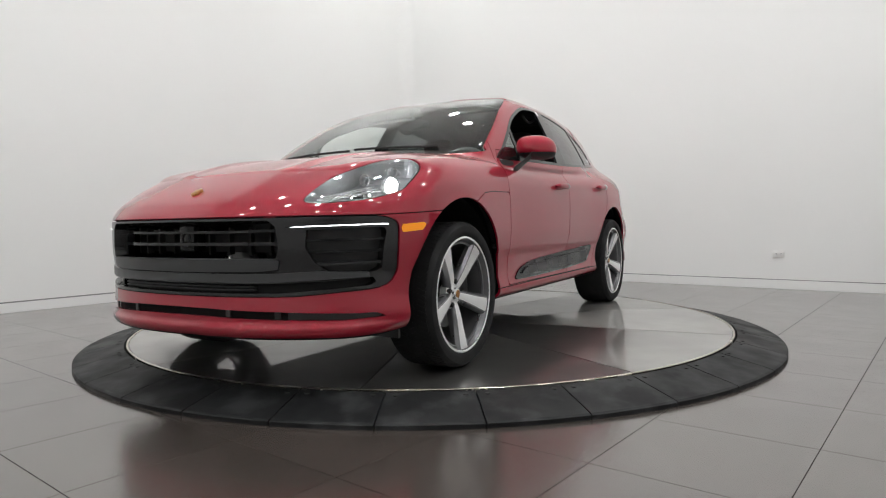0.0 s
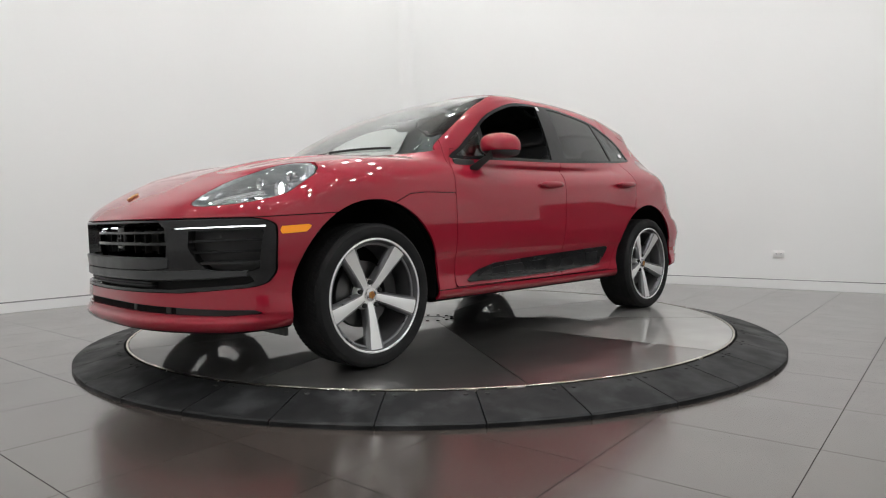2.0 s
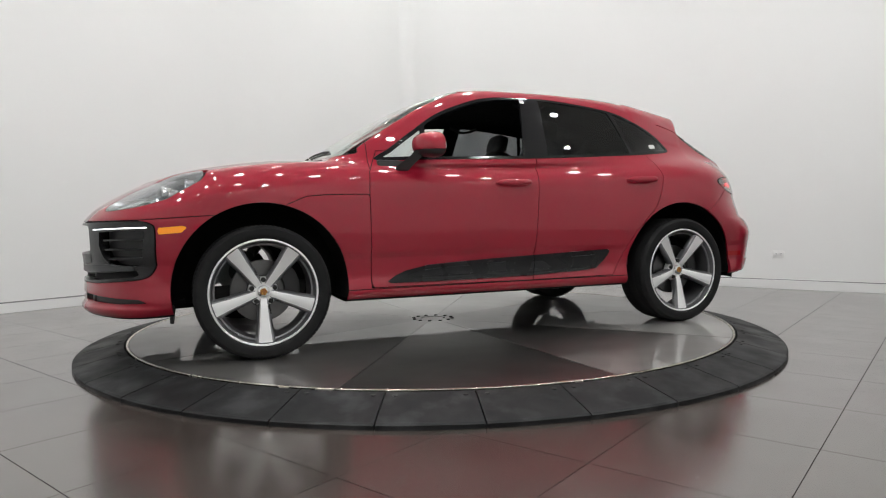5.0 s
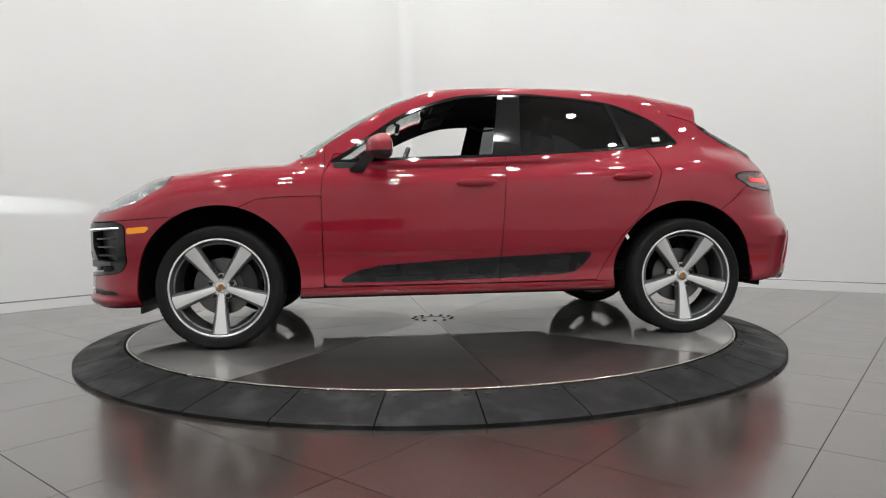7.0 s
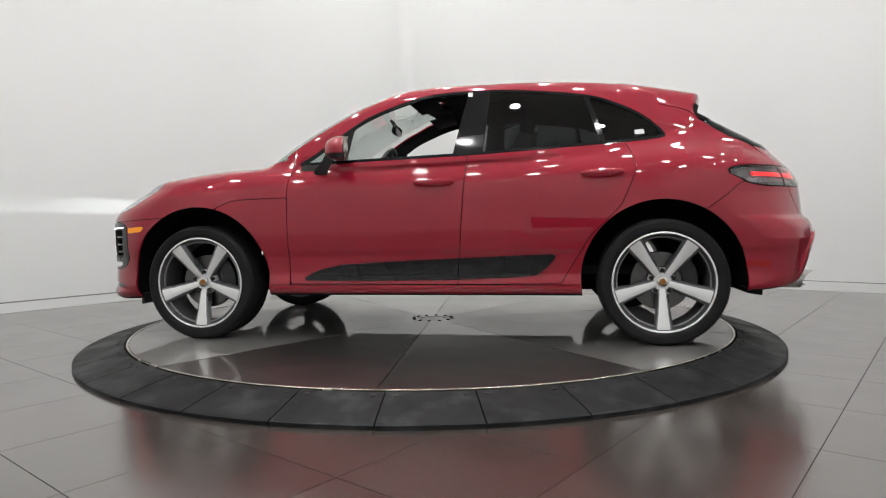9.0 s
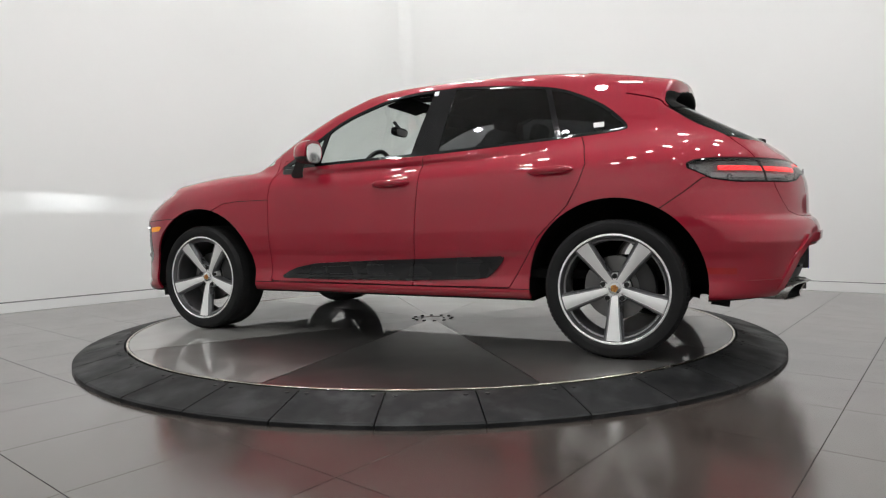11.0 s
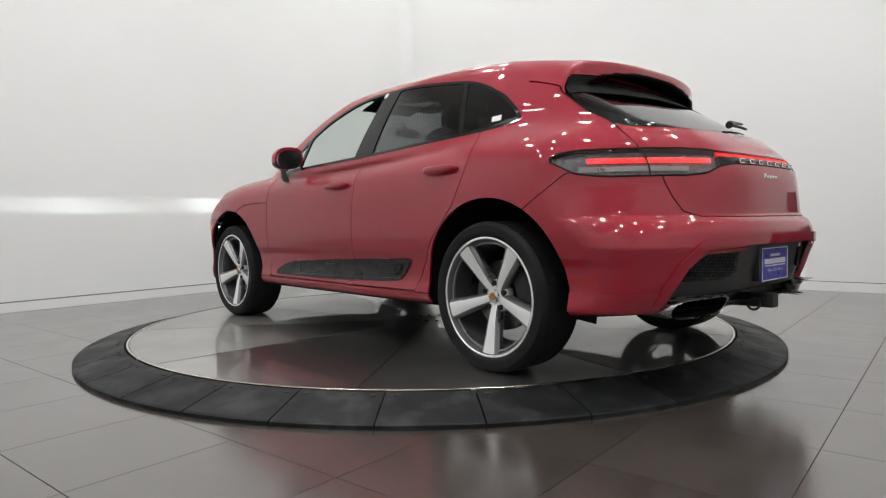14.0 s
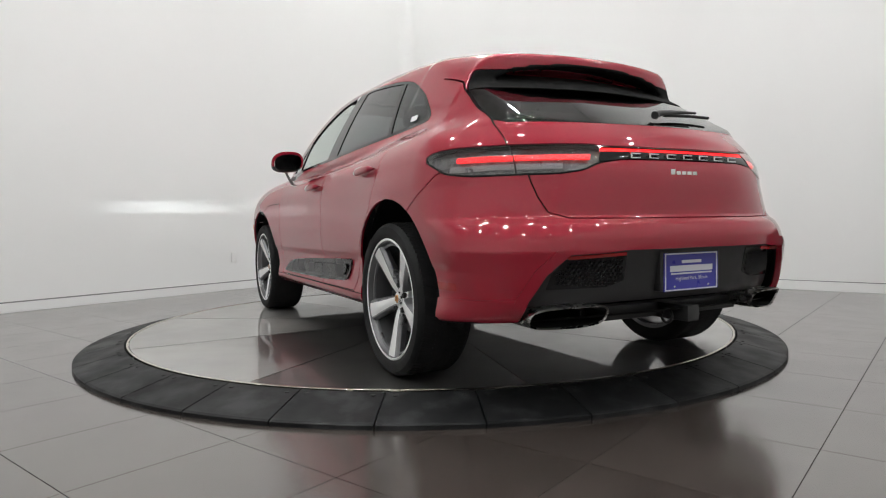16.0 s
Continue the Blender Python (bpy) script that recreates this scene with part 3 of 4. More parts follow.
tail_lamp, half = take(half, tail_band, lambda x, y, z: (x > 1.5) & (z > 0.8), 0.002)
tail_lamp = finer(tail_lamp)
MASK = [(0.3, 0.743), *bend([(-0.506, 0.742), (-0.78, 0.745), (-0.855, 0.743), (-0.888, 0.728), (-0.898, 0.697), (-0.895, 0.597), (-0.880, 0.497), (-0.848, 0.449), (-0.747, 0.434), (-0.59, 0.420)]), (0.3, 0.415)]
mask, half = take(half, front_view(MASK, False), lambda x, y, z: x < -1.7, 0.002)
mask = finer(mask)
slot, half = take(half, front_view([(0.3, 0.368), (-0.2, 0.366), (-0.54, 0.356), (-0.75, 0.345), (-0.84, 0.343), (-0.868, 0.325), (-0.75, 0.318), (-0.54, 0.324), (-0.2, 0.333), (0.3, 0.335)], False), lambda x, y, z: x < -1.7, 0.001)
slot = finer(slot)
DIFF = [(0.4, 0.600), (-0.389, 0.597), (-0.456, 0.590), (-0.592, 0.584), (-0.616, 0.559), (-0.663, 0.508), (-0.709, 0.412), (-0.73, 0.30), (0.4, 0.28)]
diffuser, half = take(half, front_view(DIFF, False), lambda x, y, z: (x > 1.8) & (z < 0.7), 0.002)
diffuser = finer(diffuser, 1)

# panels
bumper, half = take(half, side_view([(-3, 0.74), (-1.98, 0.748), (-1.63, 0.766), (-1.3, 0.77), (-1.3, 0.0), (-3, 0.0)], False), lambda x, y, z: x < -1.3)
sill, half = take(half, side_view([(-1.2, 0.345), (1.2, 0.345), (1.2, 0.1), (-1.2, 0.1)], False), lambda x, y, z: np.abs(x) < 1.2)
fender, half = take(half, side_view([(-1.26, 0.82), (-1.161, 0.862), (-1.05, 0.872), (-0.805, 0.876), (-0.801, 0.2), (-1.4, 0.2), (-1.4, 0.7)], False), lambda x, y, z: (y < -0.6) & (z < 0.9))
DOORF = [(-0.80, 0.352), (-0.803, 0.6), (-0.806, 0.905), (-0.797, 1.0), (-0.765, 1.06), (-0.735, 1.13), (0.30, 1.15), (0.2905, 1.09), (0.26, 0.7), (0.234, 0.348)]
door_f, half = take(half, side_view(DOORF, False), lambda x, y, z: (y < -0.6) & (z < 1.16))
DOORR = [(0.234, 0.348), (0.26, 0.7), (0.2905, 1.09), (0.30, 1.15), (1.19, 1.18), (1.225, 1.10), (1.245, 1.0), (1.212, 0.901), (1.158, 0.79), (0.99, 0.62), (0.87, 0.42), (0.83, 0.352)]
door_r, half = take(half, side_view(DOORR, False), lambda x, y, z: (y < -0.6) & (z < 1.2))
front_lid, half = take(half, lambda x, y, z, n: np.maximum(x + 0.80, z - 1.3), lambda x, y, z: x < -0.4)
GATE = [(0.4, 1.6), (-0.66, 1.6), (-0.64, 1.35), (-0.70, 1.11), (-0.704, 0.993), (-0.665, 0.887), (-0.648, 0.802), (-0.623, 0.743), (-0.561, 0.72), (-0.365, 0.717), (0.4, 0.717)]
gate, half = take(half, front_view(GATE, False), lambda x, y, z: (x > 1.42) & (z > 0.5))
back_bumper, half = take(half, side_view([(1.62, 0.77), (1.72, 0.84), (1.80, 0.905), (1.9, 0.93), (3, 0.93), (3, 0.1), (1.5, 0.1), (1.5, 0.7)], False), lambda x, y, z: x > 1.5)

panel("bonnet", both(front_lid), RED, car)
panel("front_bumper", both(bumper), RED, car)
panel("rear_bumper", both(back_bumper), RED, car)
panel("tailgate", both(gate), RED, car)
panel("body_side", half, RED, car)
panel("body_side", mirrored(half), RED, car)
doors = []
for flip in (lambda m: m, mirrored):
    panel("front_fender", flip(fender), RED, car)
    panel("sill", flip(sill), RED, car)
    doors.append((panel("front_door", flip(door_f), RED, car), panel("rear_door", flip(door_r), RED, car)))
    panel("window_trim", flip(side_trim), GLOSS, car, "gloss black pillars and window frames")
    for p in (rear_pane, quarter_pane):
        glazing("side_window", flip(p), PRIVACY, car, "dark tinted privacy glass", -0.004)
    glazing("vent_window", flip(vent_pane), GLASS, car, "small clear fixed pane", -0.004)
glazing("windscreen", both(windscreen), GLASS, car, "clear curved glass", -0.003)
glazing("rear_window", both(back_pane), PRIVACY, car, "dark tinted glass", -0.003)
panel("spoiler_underside", both(fin_under), LINER, car)
panel("spoiler_panel", both(spoiler_back), LINER, car, "black panel under the roof spoiler", 0.004)
panel("underbody", both(under), LINER, car, "", 0)

# ---- wheels ----
def wheel(side):
    """A wheel whose outer face looks to -y for side 1, to +y for side -1."""
    w = tagged(new("wheel"), "")
    w.parent = car
    s = -side
    part("tyre", lathe([(r, s * h) for r, h in ((0.278, -0.12), (0.30, -0.132), (0.335, -0.134), (0.350, -0.120), (0.3555, -0.10), (0.357, 0.0), (0.3555, 0.10), (0.350, 0.118), (0.337, 0.131), (0.31, 0.134), (0.292, 0.129), (0.284, 0.122), (0.278, 0.10))], 96, "y", True), TYRE, w)
    tread = bmesh.new()
    for i in range(90):
        a = 2 * math.pi * i / 90
        for h in (-0.085, 0.085):
            m = Matrix.Rotation(-a, 4, "Y") @ Matrix.Translation((0.3557, h, 0)) @ Matrix.Rotation(0.35 if h > 0 else -0.35, 4, "X")
            bmesh.ops.create_cube(tread, size=1, matrix=m @ Matrix.Diagonal((0.0036, 0.05, 0.016, 1)))
        for h in (-0.03, 0.03):
            m = Matrix.Rotation(-a - 0.02, 4, "Y") @ Matrix.Translation((0.3563, h, 0)) @ Matrix.Rotation(-0.5 if h > 0 else 0.5, 4, "X")
            bmesh.ops.create_cube(tread, size=1, matrix=m @ Matrix.Diagonal((0.0036, 0.036, 0.016, 1)))
    tagged(part("tread", tread, TYRE, w, "", False), kind="stuff")
    part("rim", lathe([(r, s * h) for r, h in ((0.262, -0.12), (0.282, -0.122), (0.282, -0.112), (0.255, -0.09), (0.245, 0.0), (0.258, 0.085), (0.266, 0.108), (0.271, 0.121), (0.279, 0.124), (0.284, 0.120), (0.282, 0.108), (0.25, 0.0), (0.262, -0.10))], 96, "y", True), BARREL, w)
    part("rim_lip", lathe([(r, s * h) for r, h in ((0.2735, 0.115), (0.274, 0.1235), (0.277, 0.1262), (0.2845, 0.124), (0.2845, 0.118), (0.280, 0.116))], 96, "y", True), ALLOY, w, "bright machined rim edge")
    for i in range(5):
        a = -math.pi / 2 + 2 * math.pi * i / 5
        turn = Matrix.Rotation(-a, 4, "Y")
        stations = ((0.040, 0.020, 0.066), (0.075, 0.023, 0.078), (0.12, 0.027, 0.088), (0.18, 0.033, 0.098), (0.235, 0.041, 0.108), (0.268, 0.045, 0.114))
        rings = []
        for r, half_w, h in stations:
            t = 0.050 - 0.06 * (r - 0.045)
            k = half_w + 0.010
            prof = [(-half_w, h), (-half_w * 0.55, h + 0.0015), (half_w * 0.55, h + 0.0015), (half_w, h), (k, h - 0.016), (k * 0.92, h - t), (-k * 0.92, h - t), (-k, h - 0.016)]
            rings.append([turn @ Vector((r, s * y, z)) for z, y in prof])
        part("spoke", loft(rings), DKALLOY, w, "grey painted spoke")
        faces = []
        for r, half_w, h in stations:
            k = half_w * 0.82
            faces.append([turn @ Vector((r, s * y, z)) for z, y in ((-k, h + 0.0005), (-k * 0.5, h + 0.0035), (k * 0.5, h + 0.0035), (k, h + 0.0005), (k * 0.5, h - 0.002), (-k * 0.5, h - 0.002))])
        part("spoke_face", loft(faces), ALLOY, w, "bright machined spoke face")
        b = a + math.pi / 5
        nut = lathe([(0.001, s * 0.078), (0.010, s * 0.078), (0.013, s * 0.074), (0.013, s * 0.05), (0.001, s * 0.05)], 12)
        bmesh.ops.translate(nut, verts=nut.verts, vec=(0.063 * math.cos(b), 0, 0.063 * math.sin(b)))
        part("wheel_bolt", nut, DARK, w)
    part("hub", lathe([(r, s * h) for r, h in ((0.001, 0.066), (0.070, 0.066), (0.078, 0.058), (0.080, 0.02), (0.001, 0.02))], 40), ALLOY, w)
    part("rim_step", lathe([(r, s * h) for r, h in ((0.250, 0.088), (0.2505, 0.098), (0.2575, 0.1005), (0.261, 0.098), (0.261, 0.088))], 96, "y", True), DKALLOY, w, "grey inner rim step")
    part("hub_cap", lathe([(r, s * h) for r, h in ((0.001, 0.083), (0.022, 0.082), (0.031, 0.078), (0.034, 0.070), (0.034, 0.055), (0.001, 0.055))], 36), CHROME, w)
    part("hub_crest", lathe([(r, s * h) for r, h in ((0.001, 0.0860), (0.02, 0.0850), (0.0215, 0.0825), (0.001, 0.0815))], 5), GOLD, w, "small gold shield on the cap")
    part("brake_disc", lathe([(r, s * h) for r, h in ((0.08, 0.012), (0.166, 0.012), (0.168, 0.008), (0.168, -0.02), (0.08, -0.02))], 64, "y", True), DISCM, w)
    part("disc_hat", lathe([(r, s * h) for r, h in ((0.001, 0.028), (0.075, 0.028), (0.085, 0.02), (0.085, -0.01), (0.001, -0.01))], 40), SATIN, w)
    cal = []
    for a in np.linspace(-0.5, 0.75, 9):
        cal.append([(r * math.cos(a), s * h, r * math.sin(a)) for r, h in ((0.115, 0.02), (0.12, 0.042), (0.165, 0.046), (0.2, 0.035), (0.205, -0.03), (0.115, -0.03))])
    part("brake_caliper", loft(cal), SATIN, w, "black brake caliper")
    return w


for x, y in ((-1.4035, -0.815), (1.4035, -0.822), (-1.4035, 0.815), (1.4035, 0.822)):
    wheel(1 if y < 0 else -1).location = (x, y, 0.3575)
for wx, wz in WHEELS:
    for s in (-1, 1):
        prof = [(0.30, s * 0.45), (0.40, s * 0.47), (0.47, s * 0.55), (0.475, s * 0.75), (0.470, s * 0.862), (0.466, s * 0.88), (0.475, s * 0.868), (0.55, s * 0.85)]
        bm = lathe([(r, h) for r, h in prof], 72)
        bmesh.ops.delete(bm, geom=[f for f in bm.faces if len(f.verts) > 4 or f.calc_center_median().z < -0.08], context="FACES")
        bmesh.ops.translate(bm, verts=bm.verts, vec=(wx, 0, wz))
        part("wheel_arch_liner", bm, LINER, car, "black felt liner")


# ---- dark inner lining behind the panels, open at the windows and lamps ----
for f, cond in ((window(OPEN_V[0], OPEN_F[1], 0.008), lambda x, y, z: (y < -0.45) & (z > 1.02)),
                (window(OPEN_R[0], OPEN_Q[1], 0.008), lambda x, y, z: (y < -0.45) & (z > 1.02)),
                (front_view(WIND), lambda x, y, z: (x < 0.3) & (x > -1.2) & (z > 1.06)),
                (front_view([(0.4, 1.11), (-0.69, 1.12), (-0.63, 1.37), (0.4, 1.38)], False), lambda x, y, z: (x > 1.45) & (z > 1.05)),
                (front_view(LAMPV), lambda x, y, z: x < -1.55), (front_view(MASK, False), lambda x, y, z: x < -1.7),
                (tail_band, lambda x, y, z: (x > 1.5) & (z > 0.8)), (front_view(DIFF, False), lambda x, y, z: (x > 1.8) & (z < 0.7)),
                (lambda x, y, z, n: n[:, 2] + 0.25, lambda x, y, z: (z > 1.22) & (x > 1.35))):
    lining = take(lining, f, cond, 0)[1]
panel("inner_lining", both(shifted(lining, -0.018)), LINER, car, "black lining behind the panels", 0)

# ---- head lamps ----
head_lamp = finer(head_lamp, 1)
CUPS = ((-1.86, -0.82, 0.885, 0.034), (-1.97, -0.755, 0.865, 0.026), (-1.79, -0.79, 0.955, 0.022), (-1.90, -0.71, 0.925, 0.022))
for side, flip in ((1, lambda m: m), (-1, mirrored)):
    lamp = panel("head_lamp", flip(shifted(head_lamp, -0.088)), BOWL, car, "lit head lamp with clear cover", 0)
    panel("lamp_edge", flip(take(head_lamp, lambda *a: -front_view(LAMPV)(*a) - 0.004, None, 0)[0]), BOWL, lamp, "silver inner wall", 0.085, -0.002)
    glazing("lamp_cover", flip(head_lamp), LENS, lamp, "clear plastic cover", -0.001, 0.002)
    for n, (x, y, z, r) in enumerate(CUPS):
        p, nn = settle(np.array([[x, y, z]]), 6)
        x, y, z = p[0] - nn[0] * (0.064 if n == 1 else 0.038 if n else 0.034)
        y *= side
        cup = lathe([(0.6 * r, 0.03), (1.1 * r, 0.0), (1.22 * r, -0.004), (1.22 * r, 0.006), (0.8 * r, 0.04)], 28, "z", True)
        bmesh.ops.transform(cup, matrix=Matrix.Translation((x, y, z)) @ Matrix.Rotation(radians(90), 4, "Y"), verts=cup.verts)
        part("reflector_cup", cup, CHROME, lamp, "chrome cup")
        ball = bmesh.new()
        bmesh.ops.create_uvsphere(ball, u_segments=20, v_segments=12, radius=r * 0.82, matrix=Matrix.Translation((x + 0.014, y, z)) @ Matrix.Diagonal((0.5, 1, 1, 1)))
        part("lamp_lens", ball, LOWBEAM if n == 0 else LENSBALL, lamp, "glowing lens" if n == 0 else "clear lens")
        if n == 1:
            # an added flat strip of light behind added slit plates throws the dipped beam
            strip = bmesh.new()
            q = [strip.verts.new((x - 0.004, y + dy, z + dz)) for dy, dz in ((-0.010, -0.0003), (-0.010, 0.0003), (0.010, 0.0003), (0.010, -0.0003))]
            face = strip.faces.new(q)
            face.normal_update()
            if face.normal.x > 0:
                face.normal_flip()
            part("beam_strip", strip, BEAM, lamp, "narrow glowing strip added to throw the beam", False)
            part("beam_shutter", one_box(x - 0.034, y, z + 0.0092, 0.001, 0.052, 0.012), DARK, lamp, "added black plate that trims the beam", False)
            part("beam_shutter", one_box(x - 0.034, y, z - 0.0048, 0.001, 0.052, 0.011), DARK, lamp, "added black plate that trims the beam", False)
            for dy in (-0.0255, 0.0255):
                part("shutter_side", one_box(x - 0.016, y + dy, z + 0.0015, 0.034, 0.001, 0.0275), DARK, lamp, "", False)
            for dz in (-0.0118, 0.0148):
                part("shutter_side", one_box(x - 0.016, y, z + dz, 0.034, 0.050, 0.001), DARK, lamp, "", False)
    for k in range(3):
        pts = []
        for t in np.linspace(0, 1, 9):
            p, nn = settle(np.array([[-2.13 + 0.22 * t, -0.66 - 0.14 * t + 0.02 * k, 0.826 + 0.02 * t + 0.022 * k]]), 5)
            p = p[0] - nn[0] * (0.03 + 0.008 * k)
            pts.append((p[0], side * p[1], p[2]))
        part("light_guide", tube(pts, 0.0055, 8), CHROME, lamp, "thin chrome light guide")

# ---- front mask, grille and intakes ----
GRILLE = [(0.3, 0.731), (-0.493, 0.731), (-0.525, 0.705), (-0.535, 0.62), (-0.525, 0.575), (0.3, 0.575)]
grille_hole, mask = take(mask, front_view(GRILLE, False), None, 0)
bar, mask = take(mask, front_view([(0.3, 0.574), (-0.522, 0.574), (-0.538, 0.566), (-0.527, 0.528), (-0.45, 0.520), (0.3, 0.512)], False), None, 0.002)
INTAKE = [(-0.635, 0.690), (-0.865, 0.698), (-0.872, 0.68), (-0.862, 0.60), (-0.853, 0.525), (-0.83, 0.512), (-0.70, 0.517), (-0.655, 0.56), (-0.63, 0.62)]
intake_hole, mask = take(mask, front_view(INTAKE, False), None, 0)
drl, mask = take(mask, front_view([(-0.56, 0.7005), (-0.60, 0.706), (-0.875, 0.714), (-0.878, 0.707), (-0.60, 0.700)], False), None, 0.001)
VENT = [(0.3, 0.470), (-0.54, 0.474), (-0.70, 0.480), (-0.83, 0.492), (-0.838, 0.47), (-0.82, 0.457), (-0.7, 0.446), (-0.54, 0.434), (0.3, 0.428)]
vent_hole, mask = take(mask, front_view(VENT, False), None, 0)
lip_band, mask = take(mask, lambda x, y, z, n: np.maximum(np.abs(z - 0.495 - 0.015 * np.clip((np.abs(y) - 0.5) / 0.3, 0, 1)) - 0.018, np.abs(y) - 0.82), None, 0)
front = panel("front_mask", both(mask), MASKM, car, "black plastic front mask", 0.06)
panel("mask_bar", both(bar), GREY, front, "matt grey cross bar", 0.03, 0.003)
panel("mask_lip", both(lip_band), GREY, front, "satin graphite lower bar", 0.03, 0.004)
for f in (lambda m: m, mirrored):
    panel("daytime_light", f(drl), WHITELED, front, "thin white light strip", 0.004, 0.003)
    panel("intake_back", f(shifted(intake_hole, -0.055)), SATIN, front, "", 0)
    for z in (0.648, 0.598, 0.548):
        s = take(intake_hole, lambda x, y, zz, n: np.abs(zz - z - 0.02 * (np.abs(y) - 0.75)) - 0.0045, None, 0)[0]
        panel("intake_slat", f(s), GLOSS if z > 0.56 else SATIN, front, "", 0.04, -0.012)
panel("grille_back", both(shifted(grille_hole, -0.17)), DARK, front, "", 0)
for z in (0.690, 0.634):
    s = take(grille_hole, lambda x, y, zz, n: np.abs(zz - z) - 0.007, None, 0)[0]
    panel("grille_slat", both(s), GLOSS, front, "black horizontal slat", 0.04, -0.055)
for y0 in (0.12, 0.24, 0.36, 0.46):
    s = take(grille_hole, lambda x, y, zz, n: np.abs(np.abs(y) - y0) - 0.006, None, 0)[0]
    for f in (lambda m: m, mirrored):
        panel("grille_upright", f(s), DARK, front, "", 0.03, -0.10)
panel("vent_back", both(shifted(vent_hole, -0.06)), DARK, front, "", 0)
for z in (0.446, 0.459):
    s = take(vent_hole, lambda x, y, zz, n: np.maximum(np.abs(zz - z) - 0.0025, np.abs(y) - 0.42), None, 0)[0]
    panel("vent_slat", both(s), SATIN, front, "", 0.03, -0.015)
part("radar_block", one_box(-2.235, 0, 0.66, 0.07, 0.10, 0.125, 0.018), GLOSS, front, "black sensor block in the grille")
part("camera_ring", tube([(-2.274, 0.026 * math.cos(a), 0.655 + 0.03 * math.sin(a)) for a in np.linspace(0, 2 * math.pi, 20, endpoint=False)], 0.0045, 8, True), GREY, front)
panel("slot_back", both(shifted(slot, -0.045)), SATIN, car, "black lower air slot", 0)
for y0 in (0.30, 0.52):
    s = take(slot, lambda x, y, zz, n: np.abs(np.abs(y) - y0) - 0.012, None, 0)[0]
    for f in (lambda m: m, mirrored):
        panel("slot_post", f(s), SATIN, car, "", 0.03, -0.012)
s = take(slot, lambda x, y, zz, n: 0.56 - np.abs(y), None, 0)[0]
for f in (lambda m: m, mirrored):
    panel("slot_blank", f(s), SATIN, car, "", 0.02, -0.010)
marker = outline([(-1.905, 0.708), (-1.79, 0.716), (-1.775, 0.706), (-1.80, 0.682), (-1.905, 0.674), (-1.912, 0.69)], False)
s = take(bumper, lambda x, y, z, n: inside(x, z, marker), lambda x, y, z: y < -0.5, 0)[0]
for f in (lambda m: m, mirrored):
    panel("side_marker", f(s), AMBER, car, "orange side marker lamp", 0.004, 0.003)
crest = lathe([(0.001, 0.004), (0.02, 0.0038), (0.026, 0.002), (0.027, -0.004), (0.001, -0.004)], 6, "z")
bmesh.ops.transform(crest, matrix=Matrix.Translation((-2.205, 0, 0.866)) @ Matrix.Rotation(radians(-32), 4, "Y") @ Matrix.Diagonal((1.25, 1, 1, 1)), verts=crest.verts)
part("bonnet_crest", crest, GOLD, car, "small gold shield badge")
for s in (-1, 1):
    part("air_deflector", one_box(-1.86, s * 0.72, 0.245, 0.02, 0.26, 0.07, 0.006), SATIN, car)

# ---- tail lamps, light band and tailgate fittings ----
def band(z0, z1, q0, q1):
    return lambda x, y, z, n: np.maximum(np.maximum(z - z1, z0 - z), np.maximum(q0 - (x - np.abs(y)), (x - np.abs(y)) - q1))


bowl = panel("tail_lamp", both(shifted(tail_lamp, -0.03)), TAILBOWL, car, "lit full-width tail lamp band", 0)
panel("lamp_edge", both(take(tail_lamp, lambda *a: -tail_band(*a) - 0.006, None, 0)[0]), GLOSS, bowl, "gloss black surround", 0.03, 0.001)
inner = take(tail_lamp, lambda *a: tail_band(*a) + 0.006, None, 0)[0]
centre, wings = take(inner, lambda x, y, z, n: 1.845 - (x - np.abs(y)), None, 0)
panel("band_trim", both(take(centre, lambda x, y, z, n: z - 0.976, None, 0)[0]), GLOSS, bowl, "gloss black strip with the lettering", 0.02, -0.002)
panel("light_bar", both(take(centre, lambda x, y, z, n: 0.979 - z, None, 0)[0]), REDLED, bowl, "thin glowing red bar", 0.01, -0.004)
for f in (lambda m: m, mirrored):
    glazing("lamp_cover", f(wings), SMOKE, bowl, "clear smoked cover", 0.0, 0.002)
    panel("light_bar", f(take(wings, band(0.950, 0.971, 1.05, 1.80), None, 0)[0]), REDLED, bowl, "thin glowing red bar", 0.008, -0.012)
    panel("reversing_lens", f(take(wings, band(0.915, 0.938, 1.0, 1.66), None, 0)[0]), DKALLOY, bowl, "", 0.006, -0.022)
    panel("lamp_split", f(take(wings, lambda x, y, z, n: np.abs(np.abs(y) - 0.70) - 0.002, None, 0)[0]), DARK, bowl, "", 0.01, 0.001)
for k in range(7):
    y = -0.272 + 0.0907 * k
    p = settle(np.array([[2.28, y, 0.957]]), 6)[0][0]
    letter = bmesh.new()
    box(letter, p[0] + 0.008, y, 0.966, 0.006, 0.052, 0.005, 0.001)
    box(letter, p[0] + 0.008, y, 0.950, 0.006, 0.052, 0.005, 0.001)
    box(letter, p[0] + 0.008, y - 0.022, 0.958, 0.006, 0.008, 0.02, 0.001)
    part("letter_bar", letter, CHROME, bowl, "chrome plain bars in place of lettering")
for k in range(5):
    y = -0.105 + 0.03 * k
    p = settle(np.array([[2.29, y, 0.893]]), 6)[0][0]
    part("badge_bar", one_box(p[0] + 0.002, y, 0.893 + (0.004 if k == 0 else 0), 0.004, 0.024, 0.022 if k == 0 else 0.014, 0.001), CHROME, car, "chrome plain bar of a script badge")
wiper = part("rear_wiper", tube([(2.115, 0.02, 1.160), (2.10, 0.06, 1.174), (2.065, 0.2, 1.192), (2.035, 0.36, 1.204)], [0.018, 0.014, 0.009, 0.005], 10), SATIN, car, "black wiper on the rear window")
